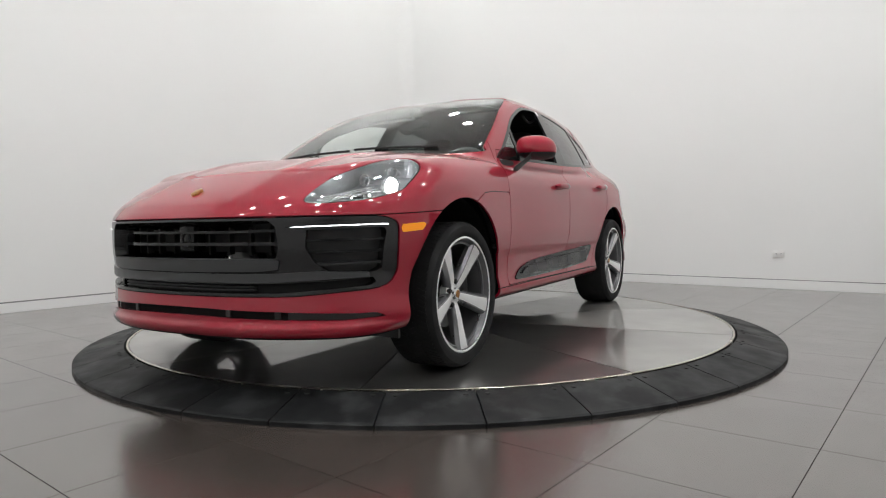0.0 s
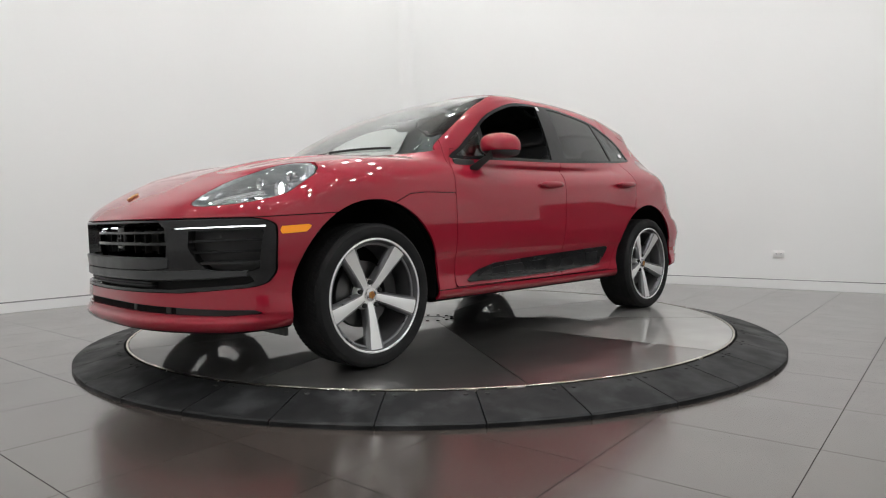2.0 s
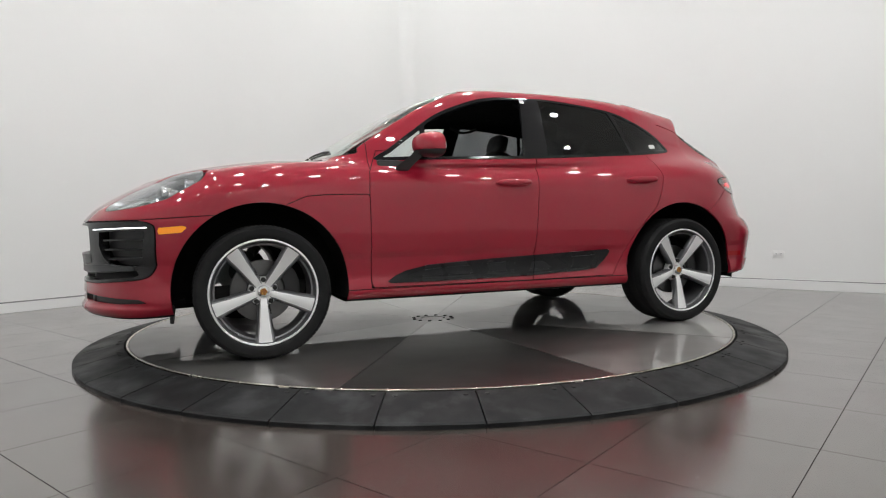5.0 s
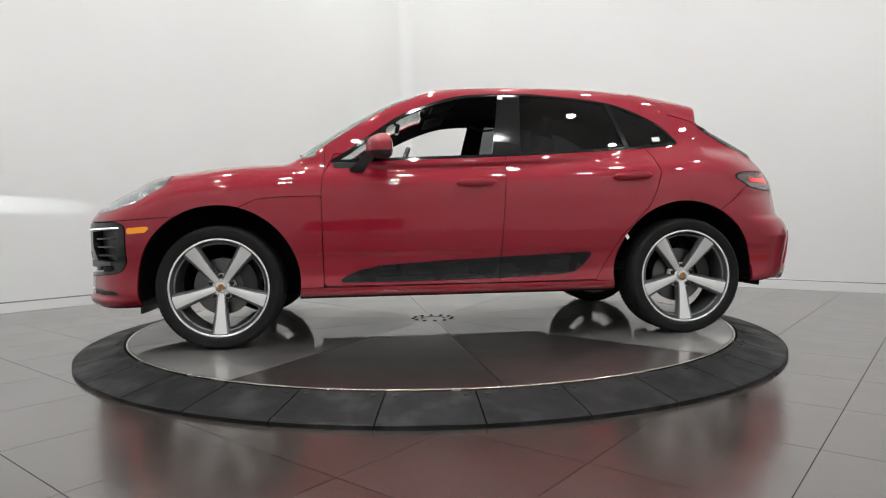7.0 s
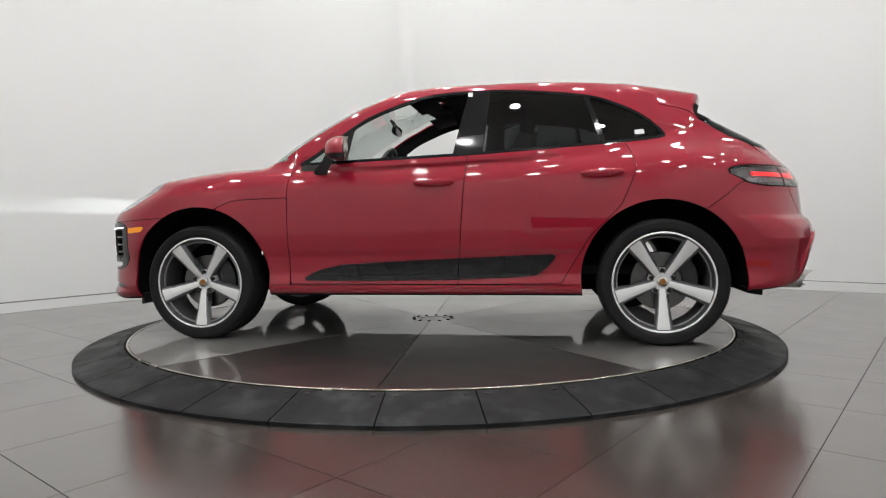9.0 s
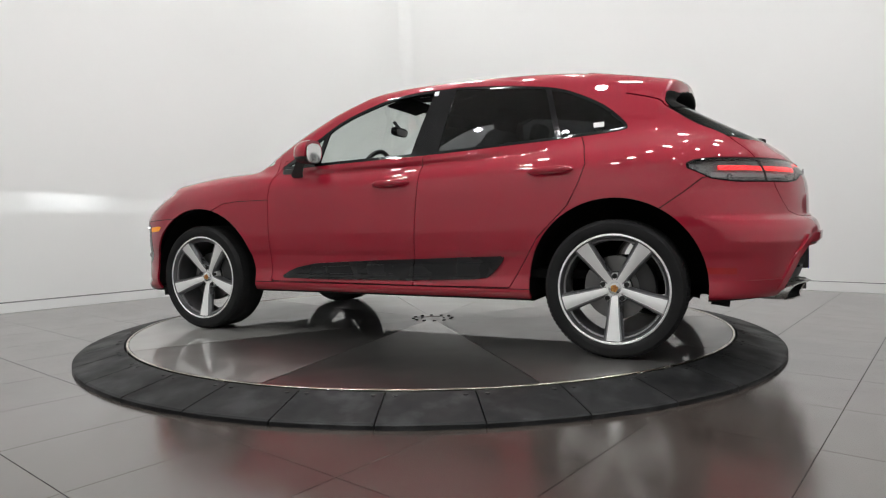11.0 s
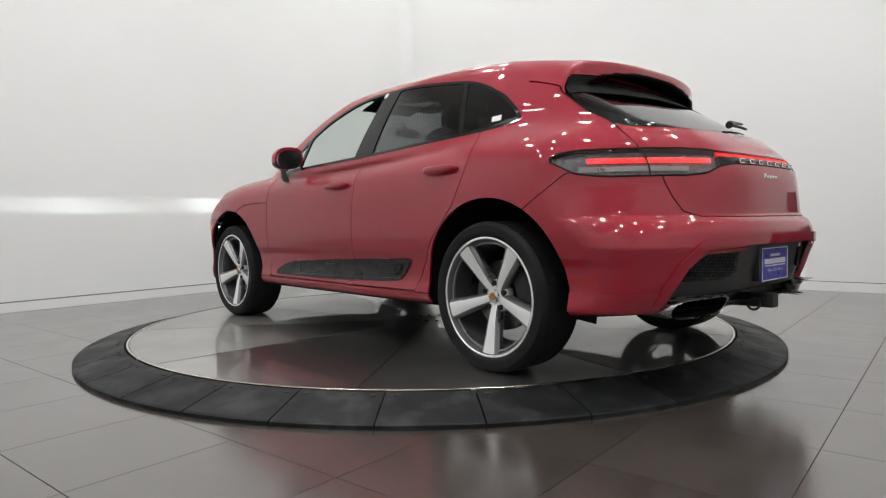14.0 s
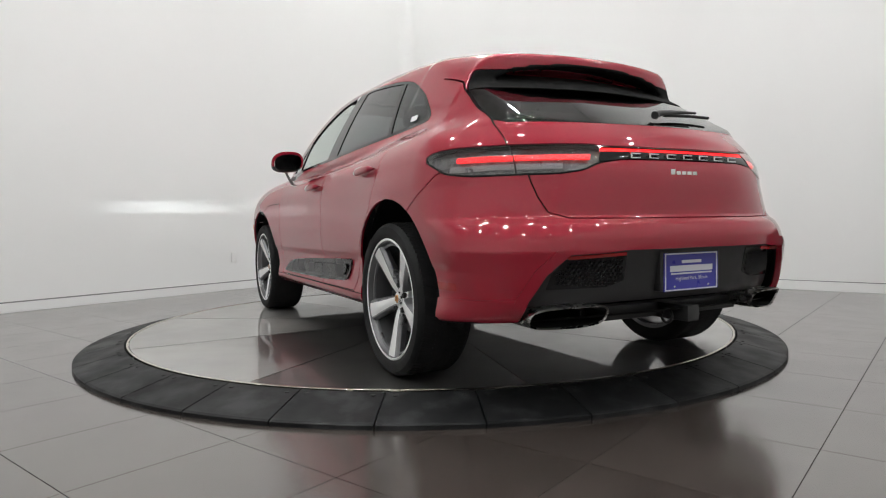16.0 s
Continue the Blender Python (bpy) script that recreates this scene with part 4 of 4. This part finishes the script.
part("wiper_blade", tube([(2.09, 0.10, 1.168), (2.045, 0.3, 1.184), (2.005, 0.48, 1.192)], 0.007, 8), DARK, wiper)
# rear bumper
back = panel("diffuser", both(diffuser), SATIN, car, "matt black lower rear bumper", 0.05, -0.05)
for y0, y1, label in ((-0.60, -0.34, ""),):
    m = take(diffuser, front_view([(-0.345, 0.572), (-0.585, 0.562), (-0.64, 0.50), (-0.655, 0.44), (-0.42, 0.445), (-0.345, 0.47)], False), None, 0)[0]
    for f in (lambda q: q, mirrored):
        panel("mesh_panel", f(m), GLOSS, back, "black honeycomb panel", 0.004, -0.047)
    hexes = bmesh.new()
    for r in range(9):
        for c in range(15):
            y, z = -0.36 - 0.019 * (c + 0.5 * (r % 2)), 0.45 + 0.0135 * r
            if inside(np.array([y]), np.array([z]), np.array([(-0.35, 0.572), (-0.58, 0.56), (-0.64, 0.50), (-0.65, 0.445), (-0.42, 0.45), (-0.35, 0.475)]))[0] < -0.006:
                p, nn = settle(np.array([[2.3, y, z]]), 5)
                p = p[0] - nn[0] * 0.042
                q = Vector(nn[0]).to_track_quat("Z", "Y").to_matrix().to_4x4()
                ring = [Vector((0.0085 * math.cos(k * math.pi / 3), 0.0085 * math.sin(k * math.pi / 3), 0)) for k in range(6)]
                m4 = Matrix.Translation(p) @ q
                outer = [hexes.verts.new(m4 @ v) for v in ring]
                innerv = [hexes.verts.new(m4 @ (v * 0.72 - Vector((0, 0, 0.004)))) for v in ring]
                for k in range(6):
                    hexes.faces.new((outer[k], outer[(k + 1) % 6], innerv[(k + 1) % 6], innerv[k]))
    other = hexes.copy()
    bmesh.ops.transform(other, matrix=Matrix.Diagonal((1, -1, 1, 1)), verts=other.verts)
    bmesh.ops.reverse_faces(other, faces=other.faces)
    tagged(part("honeycomb", hexes, SATIN, back, "black honeycomb", False), kind="stuff")
    tagged(part("honeycomb", other, SATIN, back, "black honeycomb", False), kind="stuff")
strip = take(diffuser, front_view([(-0.38, 0.590), (-0.60, 0.578), (-0.60, 0.566), (-0.38, 0.578)], False), None, 0)[0]
chip = take(back_bumper, side_view([(1.80, 0.475), (1.955, 0.475), (1.955, 0.445), (1.80, 0.445)], False), lambda x, y, z: y < -0.4, 0)[0]
for f in (lambda m: m, mirrored):
    panel("rear_reflector", f(strip), REFLECT, back, "red reflector strip", 0.006, 0.001)
    panel("corner_reflector", f(chip), REFLECT, car, "red corner reflector", 0.004, 0.001)
for s in (-1, 1):
    rings = []
    def oval(x, w, h):
        ring = []
        for a in np.linspace(0, 2 * math.pi, 40, endpoint=False):
            c, d = math.copysign(abs(math.cos(a)) ** 0.6, math.cos(a)), math.copysign(abs(math.sin(a)) ** 0.6, math.sin(a))
            ring.append((x - 0.09 * max(0, -c) + 0.02 * d, s * (0.56 - w * c), 0.350 + h * d - 0.012 * max(0, -c)))
        return ring
    tip = part("exhaust_tip", loft([oval(*r) for r in ((2.08, 0.14, 0.040), (2.20, 0.147, 0.044), (2.290, 0.150, 0.045), (2.297, 0.147, 0.042), (2.290, 0.143, 0.037))], False), EXHAUST, car, "flat brushed steel exhaust tip")
    # the shade deep in the pipe is put into a black colour
    part("exhaust_inside", loft([oval(*r) for r in ((2.289, 0.143, 0.037), (2.19, 0.135, 0.034), (2.12, 0.13, 0.030))], False), LINER, tip, "inside coloured black for the shade in the pipe")
    part("exhaust_back", loft([oval(2.125, 0.134, 0.033), oval(2.115, 0.13, 0.030)]), LINER, tip)
hitch = part("tow_hitch", one_box(2.24, 0.0, 0.328, 0.20, 0.066, 0.066, 0.006), SATIN, car, "black square tow hitch receiver")
part("hitch_beam", one_box(2.145, 0, 0.33, 0.07, 0.9, 0.06, 0.01), SATIN, hitch)
for s in (-1, 1):
    part("chain_loop", tube([(2.27 + 0.028 * math.cos(a), s * 0.075, 0.315 + 0.028 * math.sin(a)) for a in np.linspace(0, 2 * math.pi, 16, endpoint=False)], 0.006, 8, True), SATIN, hitch)
plate = part("licence_plate", one_box(2.337, -0.012, 0.500, 0.006, 0.305, 0.152, 0.0), BLUE, car, "blue dealer plate with white bars")
for z, w, h in ((0.540, 0.11, 0.012), (0.513, 0.24, 0.024), (0.493, 0.23, 0.006)):
    part("print_bar", one_box(2.3405, -0.012, z, 0.002, w, h), PLATEW, plate, "white bar of print")
for y in (-0.157, 0.133):
    part("plate_edge", one_box(2.3405, y, 0.5, 0.003, 0.005, 0.147), PLATEW, plate)
for z in (0.428, 0.572):
    part("plate_edge", one_box(2.3405, -0.012, z, 0.003, 0.295, 0.005), PLATEW, plate)
town = bpy.data.curves.new("print", "FONT")
town.body, town.size, town.align_x, town.align_y = "Highland Park, Illinois", 0.021, "CENTER", "CENTER"
town_ob = new("print", town)
word = new("print", bpy.data.meshes.new_from_object(town_ob.evaluated_get(bpy.context.evaluated_depsgraph_get())))
bpy.data.objects.remove(town_ob)
word.data.materials.append(PLATEW)
word.parent, word.location, word.rotation_euler = plate, (2.3412, -0.012, 0.473), (radians(90), 0, radians(90))
tagged(word, "small white print on the plate")
for y in (-0.107, 0.083):
    bolt = lathe([(0.001, 0.003), (0.004, 0.0025), (0.005, 0.0)], 10, "z")
    bmesh.ops.transform(bolt, matrix=Matrix.Translation((2.340, y, 0.442)) @ Matrix.Rotation(radians(90), 4, "Y"), verts=bolt.verts)
    part("plate_bolt", bolt, CHROME, plate)
part("plate_mount", one_box(2.315, -0.012, 0.51, 0.045, 0.34, 0.17, 0.012), SATIN, back)

rim_zone = take(back_bumper, lambda *a: np.abs(front_view(DIFF, False)(*a) - 0.022) - 0.020, lambda x, y, z: (x > 1.8) & (z < 0.72) & (z > 0.36), 0)[0]
panel("bumper_lip", both(rim_zone), RED, car, "raised red lip round the lower bumper", 0.016, 0.012)
low_lip = take(back_bumper, lambda x, y, z, n: np.maximum(z - 0.408 - 0.02 * (x - 1.8), 0.33 - z), lambda x, y, z: (y < -0.66), 0)[0]
for f in (lambda m: m, mirrored):
    panel("corner_lip", f(low_lip), RED, car, "raised red corner skirt", 0.014, 0.008)

# ---- door blades, handles, mirrors ----
BLADE = [(-0.725, 0.372), (-0.66, 0.415), (-0.596, 0.441), (-0.461, 0.468), (-0.058, 0.490), (0.408, 0.508), (0.806, 0.524), (0.79, 0.49), (0.754, 0.448), (0.70, 0.403), (0.62, 0.392), (0.24, 0.376), (-0.3, 0.370)]
RIDGE = [(-0.62, 0.40), (-0.55, 0.432), (-0.42, 0.447), (0.0, 0.466), (0.42, 0.480), (0.74, 0.492), (0.71, 0.455), (0.66, 0.425), (0.24, 0.414), (-0.3, 0.403)]
GROOVE = [(-0.66, 0.384), (-0.3, 0.380), (0.24, 0.388), (0.62, 0.404), (0.655, 0.412), (0.24, 0.399), (-0.3, 0.390)]
for (fd, rd), f in zip(doors, (lambda m: m, mirrored)):
    for src, door in ((door_f, fd), (door_r, rd)):
        b = take(src, side_view(BLADE, False), None, 0)[0]
        blade = panel("side_blade", f(b), BLADEM, door, "satin black side blade", 0.016, 0.010)
        panel("blade_ridge", f(take(b, side_view(RIDGE, False), None, 0)[0]), BLADEM, door, "black raised blade panel", 0.012, 0.020)
        panel("blade_groove", f(take(finer(b), side_view(GROOVE, False), None, 0)[0]), GLOSS, door, "", 0.004, 0.013)
for s, (fd, rd) in zip((-1, 1), doors):
    for door, x0, z in ((fd, 0.102, 0.950), (rd, 1.074, 0.980)):
        p, nn = settle(np.array([[x0, s * 0.92, z]]), 5)
        y = p[0][1]
        rings = []
        for t in np.linspace(-1, 1, 15):
            w = max(0.0, 1 - abs(t) ** 4) ** 0.5
            out = 0.012 + 0.020 * (1 - t * t) ** 0.35 if abs(t) < 1 else 0.008
            hh = 0.004 + 0.016 * w
            rings.append([(x0 + 0.122 * t, y + s * (out + 0.011 * math.cos(a)), z + 0.003 * t + hh * math.sin(a)) for a in np.linspace(0, 2 * math.pi, 14, endpoint=False)])
        part("handle", loft(rings), RED, door, "body-coloured pull handle")
        bowl_v = bmesh.new()
        bmesh.ops.create_uvsphere(bowl_v, u_segments=24, v_segments=12, radius=1, matrix=Matrix.Translation((x0, y - s * 0.004, z - 0.004)) @ Matrix.Diagonal((0.085, 0.012, 0.026, 1)))
        part("handle_cup", bowl_v, RED, door, "")
    m = tagged(new("side_mirror"), "red and black side mirror")
    m.parent = car
    rings = []
    cx, cy, cz = -0.475, s * 0.95, 1.157
    for x, k in ((-0.075, 0.02), (-0.07, 0.40), (-0.055, 0.66), (-0.03, 0.85), (0.0, 0.97), (0.035, 1.0), (0.050, 0.98)):
        ring = []
        for a in np.linspace(0, 2 * math.pi, 36, endpoint=False):
            c, d = math.cos(a), math.sin(a)
            w, h = 0.118 * k, (0.082 if d > 0 else 0.068) * k
            ring.append((cx + x + 0.06 * (c * w / 0.128 * 1.0) * 0.35, cy + s * w * math.copysign(abs(c) ** 0.75, c), cz + h * math.copysign(abs(d) ** 0.8, d) - 0.012 * c * k))
        rings.append(ring)
    shell = loft(rings)
    lower = shell.copy()
    bmesh.ops.bisect_plane(shell, geom=shell.verts[:] + shell.edges[:] + shell.faces[:], plane_co=(0, 0, cz - 0.028), plane_no=(0, 0, 1), clear_inner=True)
    bmesh.ops.bisect_plane(lower, geom=lower.verts[:] + lower.edges[:] + lower.faces[:], plane_co=(0, 0, cz - 0.030), plane_no=(0, 0, 1), clear_outer=True)
    part("mirror_cap", shell, RED, m, "red painted cap")
    part("mirror_base_shell", lower, SATIN, m, "satin black lower shell")
    face = loft([[(cx + 0.0525 + dx + 0.021 * math.cos(a), cy + s * 0.104 * k * math.copysign(abs(math.cos(a)) ** 0.75, math.cos(a)), cz + 0.061 * k * math.copysign(abs(math.sin(a)) ** 0.8, math.sin(a)) - 0.012 * math.cos(a)) for a in np.linspace(0, 2 * math.pi, 32, endpoint=False)] for dx, k in ((0.0, 1.0), (0.004, 0.98))])
    part("mirror_glass", face, CHROME, m, "mirror glass")
    part("mirror_stalk", loft([[(bx + wx * math.cos(a), s * (by + 0.012 * math.sin(a)), bz + 0.02 * math.sin(a)) for a in np.linspace(0, 2 * math.pi, 16, endpoint=False)] for bx, by, bz, wx in ((-0.605, 0.885, 1.030, 0.046), (-0.585, 0.905, 1.052, 0.038), (-0.545, 0.935, 1.090, 0.032), (-0.515, 0.955, 1.125, 0.034))]), SATIN, m, "black stalk")
# windscreen sticker, window stickers, cowl wipers
part("sticker", one_box(0.075, -0.37, 1.553, 0.03, 0.09, 0.003, 0, Matrix.Rotation(radians(12), 4, "X")), STICKER, car, "small white paper sticker")
p, nn = settle(np.array([[1.30, -0.75, 1.225]]), 6)
m4 = Matrix.Translation(Vector(p[0]) + Vector(nn[0]) * 0.003) @ Vector(nn[0]).to_track_quat("Z", "Y").to_matrix().to_4x4()
st = bmesh.new()
bmesh.ops.create_cube(st, size=1, matrix=m4 @ Matrix.Rotation(radians(5), 4, "Z") @ Matrix.Diagonal((0.055, 0.03, 0.001, 1)))
part("window_sticker", st, STICKER, car, "small white paper sticker")
p, nn = settle(np.array([[0.30, -0.66, 1.498]]), 6)
tag = bmesh.new()
bmesh.ops.create_cube(tag, size=1, matrix=Matrix.Translation(Vector(p[0]) + Vector(nn[0]) * 0.003) @ Vector(nn[0]).to_track_quat("Z", "Y").to_matrix().to_4x4() @ Matrix.Diagonal((0.03, 0.035, 0.002, 1)))
part("pillar_tag", tag, STICKER, car, "small pale tag at the pillar top")
for y0, y1 in ((-0.55, 0.05), (0.08, 0.62)):
    part("front_wiper", tube([tuple(q) for q in settle(np.array([(-0.97, y0 + (y1 - y0) * t, 1.15 + 0.02 * t) for t in np.linspace(0, 1, 10)]), 6)[0] + (0, 0, 0.006)], 0.007, 8), DARK, car, "black wiper blade")


# ---- the cabin ----
cabin_floor = part("cabin_floor", one_box(0.45, 0, 0.42, 2.5, 1.6, 0.05, 0.01), LINER, car)
dash = []
for y in np.linspace(-0.70, 0.70, 21):
    hump = 0.035 * math.exp(-((y + 0.36) / 0.16) ** 2)
    dash.append([(-0.95, y, 0.6), (-0.95, y, 1.045), (-0.75, y, 1.085 + 0.3 * hump), (-0.55, y, 1.085 + hump), (-0.47, y, 1.06 + hump), (-0.46, y, 0.98), (-0.55, y, 0.85), (-0.55, y, 0.6)])
part("dashboard", loft(dash), LEATHER, car, "black leather dashboard")
part("screen", one_box(-0.455, 0, 0.97, 0.015, 0.30, 0.13, 0.01, Matrix.Rotation(radians(-12), 4, "Y")), GLOSS, car, "black screen in the dashboard")
part("centre_console", one_box(-0.05, 0, 0.62, 0.9, 0.24, 0.36, 0.03), LEATHER, car)
for s in (-1, 1):
    part("door_card", one_box(0.065, s * 0.83, 0.78, 1.63, 0.05, 0.60, 0.02), LEATHER, car, "black leather door lining")
wheel_m = Matrix.Translation((-0.34, -0.37, 1.045)) @ Matrix.Rotation(radians(-68), 4, "Y")
st = tube([wheel_m @ Vector((0.178 * math.cos(a), 0.183 * math.sin(a), 0)) for a in np.linspace(0, 2 * math.pi, 40, endpoint=False)], 0.016, 12, True)
steer = part("steering_wheel", st, LEATHER, car, "black leather steering wheel")
hubm = lathe([(0.001, 0.03), (0.05, 0.028), (0.065, 0.015), (0.06, -0.02), (0.03, -0.18), (0.001, -0.18)], 28, "z")
bmesh.ops.transform(hubm, matrix=wheel_m, verts=hubm.verts)
part("steering_hub", hubm, LEATHER, steer)
for a in (0, math.pi, -math.pi / 2):
    part("wheel_spoke", tube([wheel_m @ Vector((0.05 * math.sin(a), 0.05 * math.cos(a), 0.005)), wheel_m @ Vector((0.175 * math.sin(a), 0.178 * math.cos(a), 0))], 0.013, 8), LEATHER, steer)


def cushion(cx, cy, cz, w, l, h, tilt, power=0.35):
    """A plump pad: l along its own x, w across."""
    bm = bmesh.new()
    bmesh.ops.create_uvsphere(bm, u_segments=28, v_segments=16, radius=1)
    for v in bm.verts:
        v.co = Vector([math.copysign(abs(c) ** power, c) for c in v.co])
        v.co.z *= 1 - 0.12 * (v.co.y ** 2)
    bmesh.ops.transform(bm, matrix=Matrix.Translation((cx, cy, cz)) @ Matrix.Rotation(radians(tilt), 4, "Y") @ Matrix.Diagonal((l / 2, w / 2, h / 2, 1)), verts=bm.verts)
    return bm


for y in (-0.37, 0.37):
    seat = part("front_seat", cushion(0.22, y, 0.66, 0.50, 0.52, 0.18, -8), LEATHER, car, "black leather front seat")
    part("seat_back", cushion(0.55, y, 0.98, 0.48, 0.15, 0.64, 18), LEATHER, seat)
    part("head_rest", cushion(0.645, y, 1.345, 0.27, 0.09, 0.16, 16, 0.5), LEATHER, seat)
    for d in (-0.05, 0.05):
        part("head_rest_post", tube([(0.61, y + d, 1.24), (0.64, y + d, 1.32)], 0.006, 8), CHROME, seat)
    for d in (-0.2, 0.2):
        part("seat_bolster", cushion(0.53, y + d, 0.95, 0.11, 0.20, 0.50, 18, 0.5), LEATHER, seat)
bench = part("rear_seat", cushion(1.12, 0, 0.68, 0.86, 0.5, 0.18, -6), LEATHER, car, "black leather rear bench")
part("bench_back", cushion(1.42, 0, 1.0, 0.95, 0.16, 0.55, 22), LEATHER, bench)
for y in (-0.40, 0.40):
    part("head_rest", cushion(1.50, y, 1.26, 0.26, 0.09, 0.13, 18, 0.5), LEATHER, bench)
part("parcel_shelf", one_box(1.80, 0, 1.06, 0.5, 1.2, 0.02, 0.005), LINER, car)
mir = part("rear_view_mirror", cushion(-0.33, 0.0, 1.395, 0.23, 0.035, 0.07, 10, 0.5), GLOSS, car, "black inside mirror")
part("mirror_stem", tube([(-0.33, 0, 1.42), (-0.375, 0, 1.475)], 0.012, 8), GLOSS, mir)
for y in (-0.36, 0.36):
    part("sun_visor", one_box(-0.03, y, 1.50, 0.16, 0.40, 0.016, 0.006, Matrix.Rotation(radians(-14), 4, "Y")), LINER, car, "folded black sun visor")
part("roof_console", one_box(-0.02, 0, 1.535, 0.22, 0.16, 0.03, 0.008), LINER, car)
for s in (-1, 1):
    part("grab_handle", tube([(0.30 + 0.24 * t, s * (0.555), 1.50 - 0.035 * math.sin(math.pi * t)) for t in np.linspace(0, 1, 10)], 0.009, 8), LEATHER, car)

# ---- an unseen stand, added behind the camera to put dark shapes in the paint ----
def camera_stand(x, y):
    ob = tagged(new("camera_stand"), "unseen black stand and box, added for dark shapes in the car paint", "camera stand")
    ob.location = (x, y, FLOOR_Z)
    part("base", lathe([(0.001, 0.0), (0.24, 0.0), (0.24, 0.012), (0.22, 0.022), (0.001, 0.026)], 40, "z"), SATIN, ob)
    part("post", lathe([(0.001, 0.02), (0.032, 0.02), (0.032, 0.56), (0.001, 0.56)], 24, "z"), SATIN, ob)
    part("dark_box", one_box(0, 0, 0.74, 0.78, 0.16, 0.40, 0.015), SATIN, ob)
    return ob


camera_stand(0.03, -5.02)

# ---- unseen dark boxes, added by the far wall to darken the doors' reflections ----
def cabinet(x, w, h):
    ob = tagged(new("cabinet"), "unseen low black cabinet, added by the wall to darken the door reflections", "cabinet", "black cabinets by the wall")
    ob.matrix_world = ROOM @ pose(x, Y1 - 0.34, FLOOR_Z)
    part("body", one_box(0, 0, h / 2, w, 0.55, h, 0.006), SATIN, ob)
    part("top", one_box(0, -0.01, h + 0.015, w + 0.03, 0.58, 0.03, 0.006), SATIN, ob)
    for d in (-1, 1):
        door = part("door", one_box(d * w / 4, -0.285, h / 2, w / 2 - 0.012, 0.018, h - 0.06, 0.004), SATIN, ob)
        part("handle", tube([(d * 0.05, -0.312, h * 0.5), (d * 0.05, -0.312, h * 0.62)], 0.006, 8), CHROME, door)
    return ob


for x, w, h in ((3.6, 1.1, 1.12), (4.85, 1.2, 0.78)):
    cabinet(x, w, h)

# ---- floor tiles ----
PITCH = 0.574


def tile_mesh():
    bm = bmesh.new()
    h, b, z = PITCH / 2 - 0.0015, 0.0001, FLOOR_Z
    rings = [[bm.verts.new((sx * (h - i), sy * (h - i), zz)) for sx, sy in ((-1, -1), (1, -1), (1, 1), (-1, 1))] for i, zz in ((0, z - 0.006), (0, z - b), (b, z))]
    for p, q in zip(rings, rings[1:]):
        for k in range(4):
            bm.faces.new((p[k], p[(k + 1) % 4], q[(k + 1) % 4], q[k]))
    bm.faces.new(rings[-1])
    me = bpy.data.meshes.new("floor_tile")
    bm.to_mesh(me)
    bm.free()
    me.materials.append(TILE)
    return me


TILE_MESH = tile_mesh()
for i in range(-12, 8):
    for j in range(-14, 9):
        x, y = 2.69 + PITCH * (i + 0.5), -0.025 + PITCH * (j + 0.5)
        w = ROOM @ Vector((x, y, 0))
        if X0 + 0.29 < x + 0.28 and x - 0.28 < X1 and y - 0.28 < Y1 and Y0 < y + 0.28 and x - 0.28 > X0 - 0.02 - PITCH and math.hypot(w.x, w.y) > 1.6:
            ob = new("floor_tile", TILE_MESH)
            ob.parent = floor_base
            ob.location = (x, y, 0)


def motions():
    """The disc and the car on it turn at one steady rate."""
    turns = [(0, 59.56), (1, 51.95), (2, 44.26), (3, 36.52), (4, 28.74), (5, 20.93), (6, 13.09), (7, 5.25), (8, -2.59), (9, -10.41), (10, -18.2), (11, -25.95), (12, -33.65), (13, -41.29), (14, -48.85), (15, -56.32), (16, -63.69)]
    walk(turntable, [(t, pose(0, 0, 0, 0, 0, a)) for t, a in turns])
    walk(car, [(t, pose(0, 0, 0, 0, 0, a) @ pose(0.0876, -0.021, 0)) for t, a in turns])


motions()
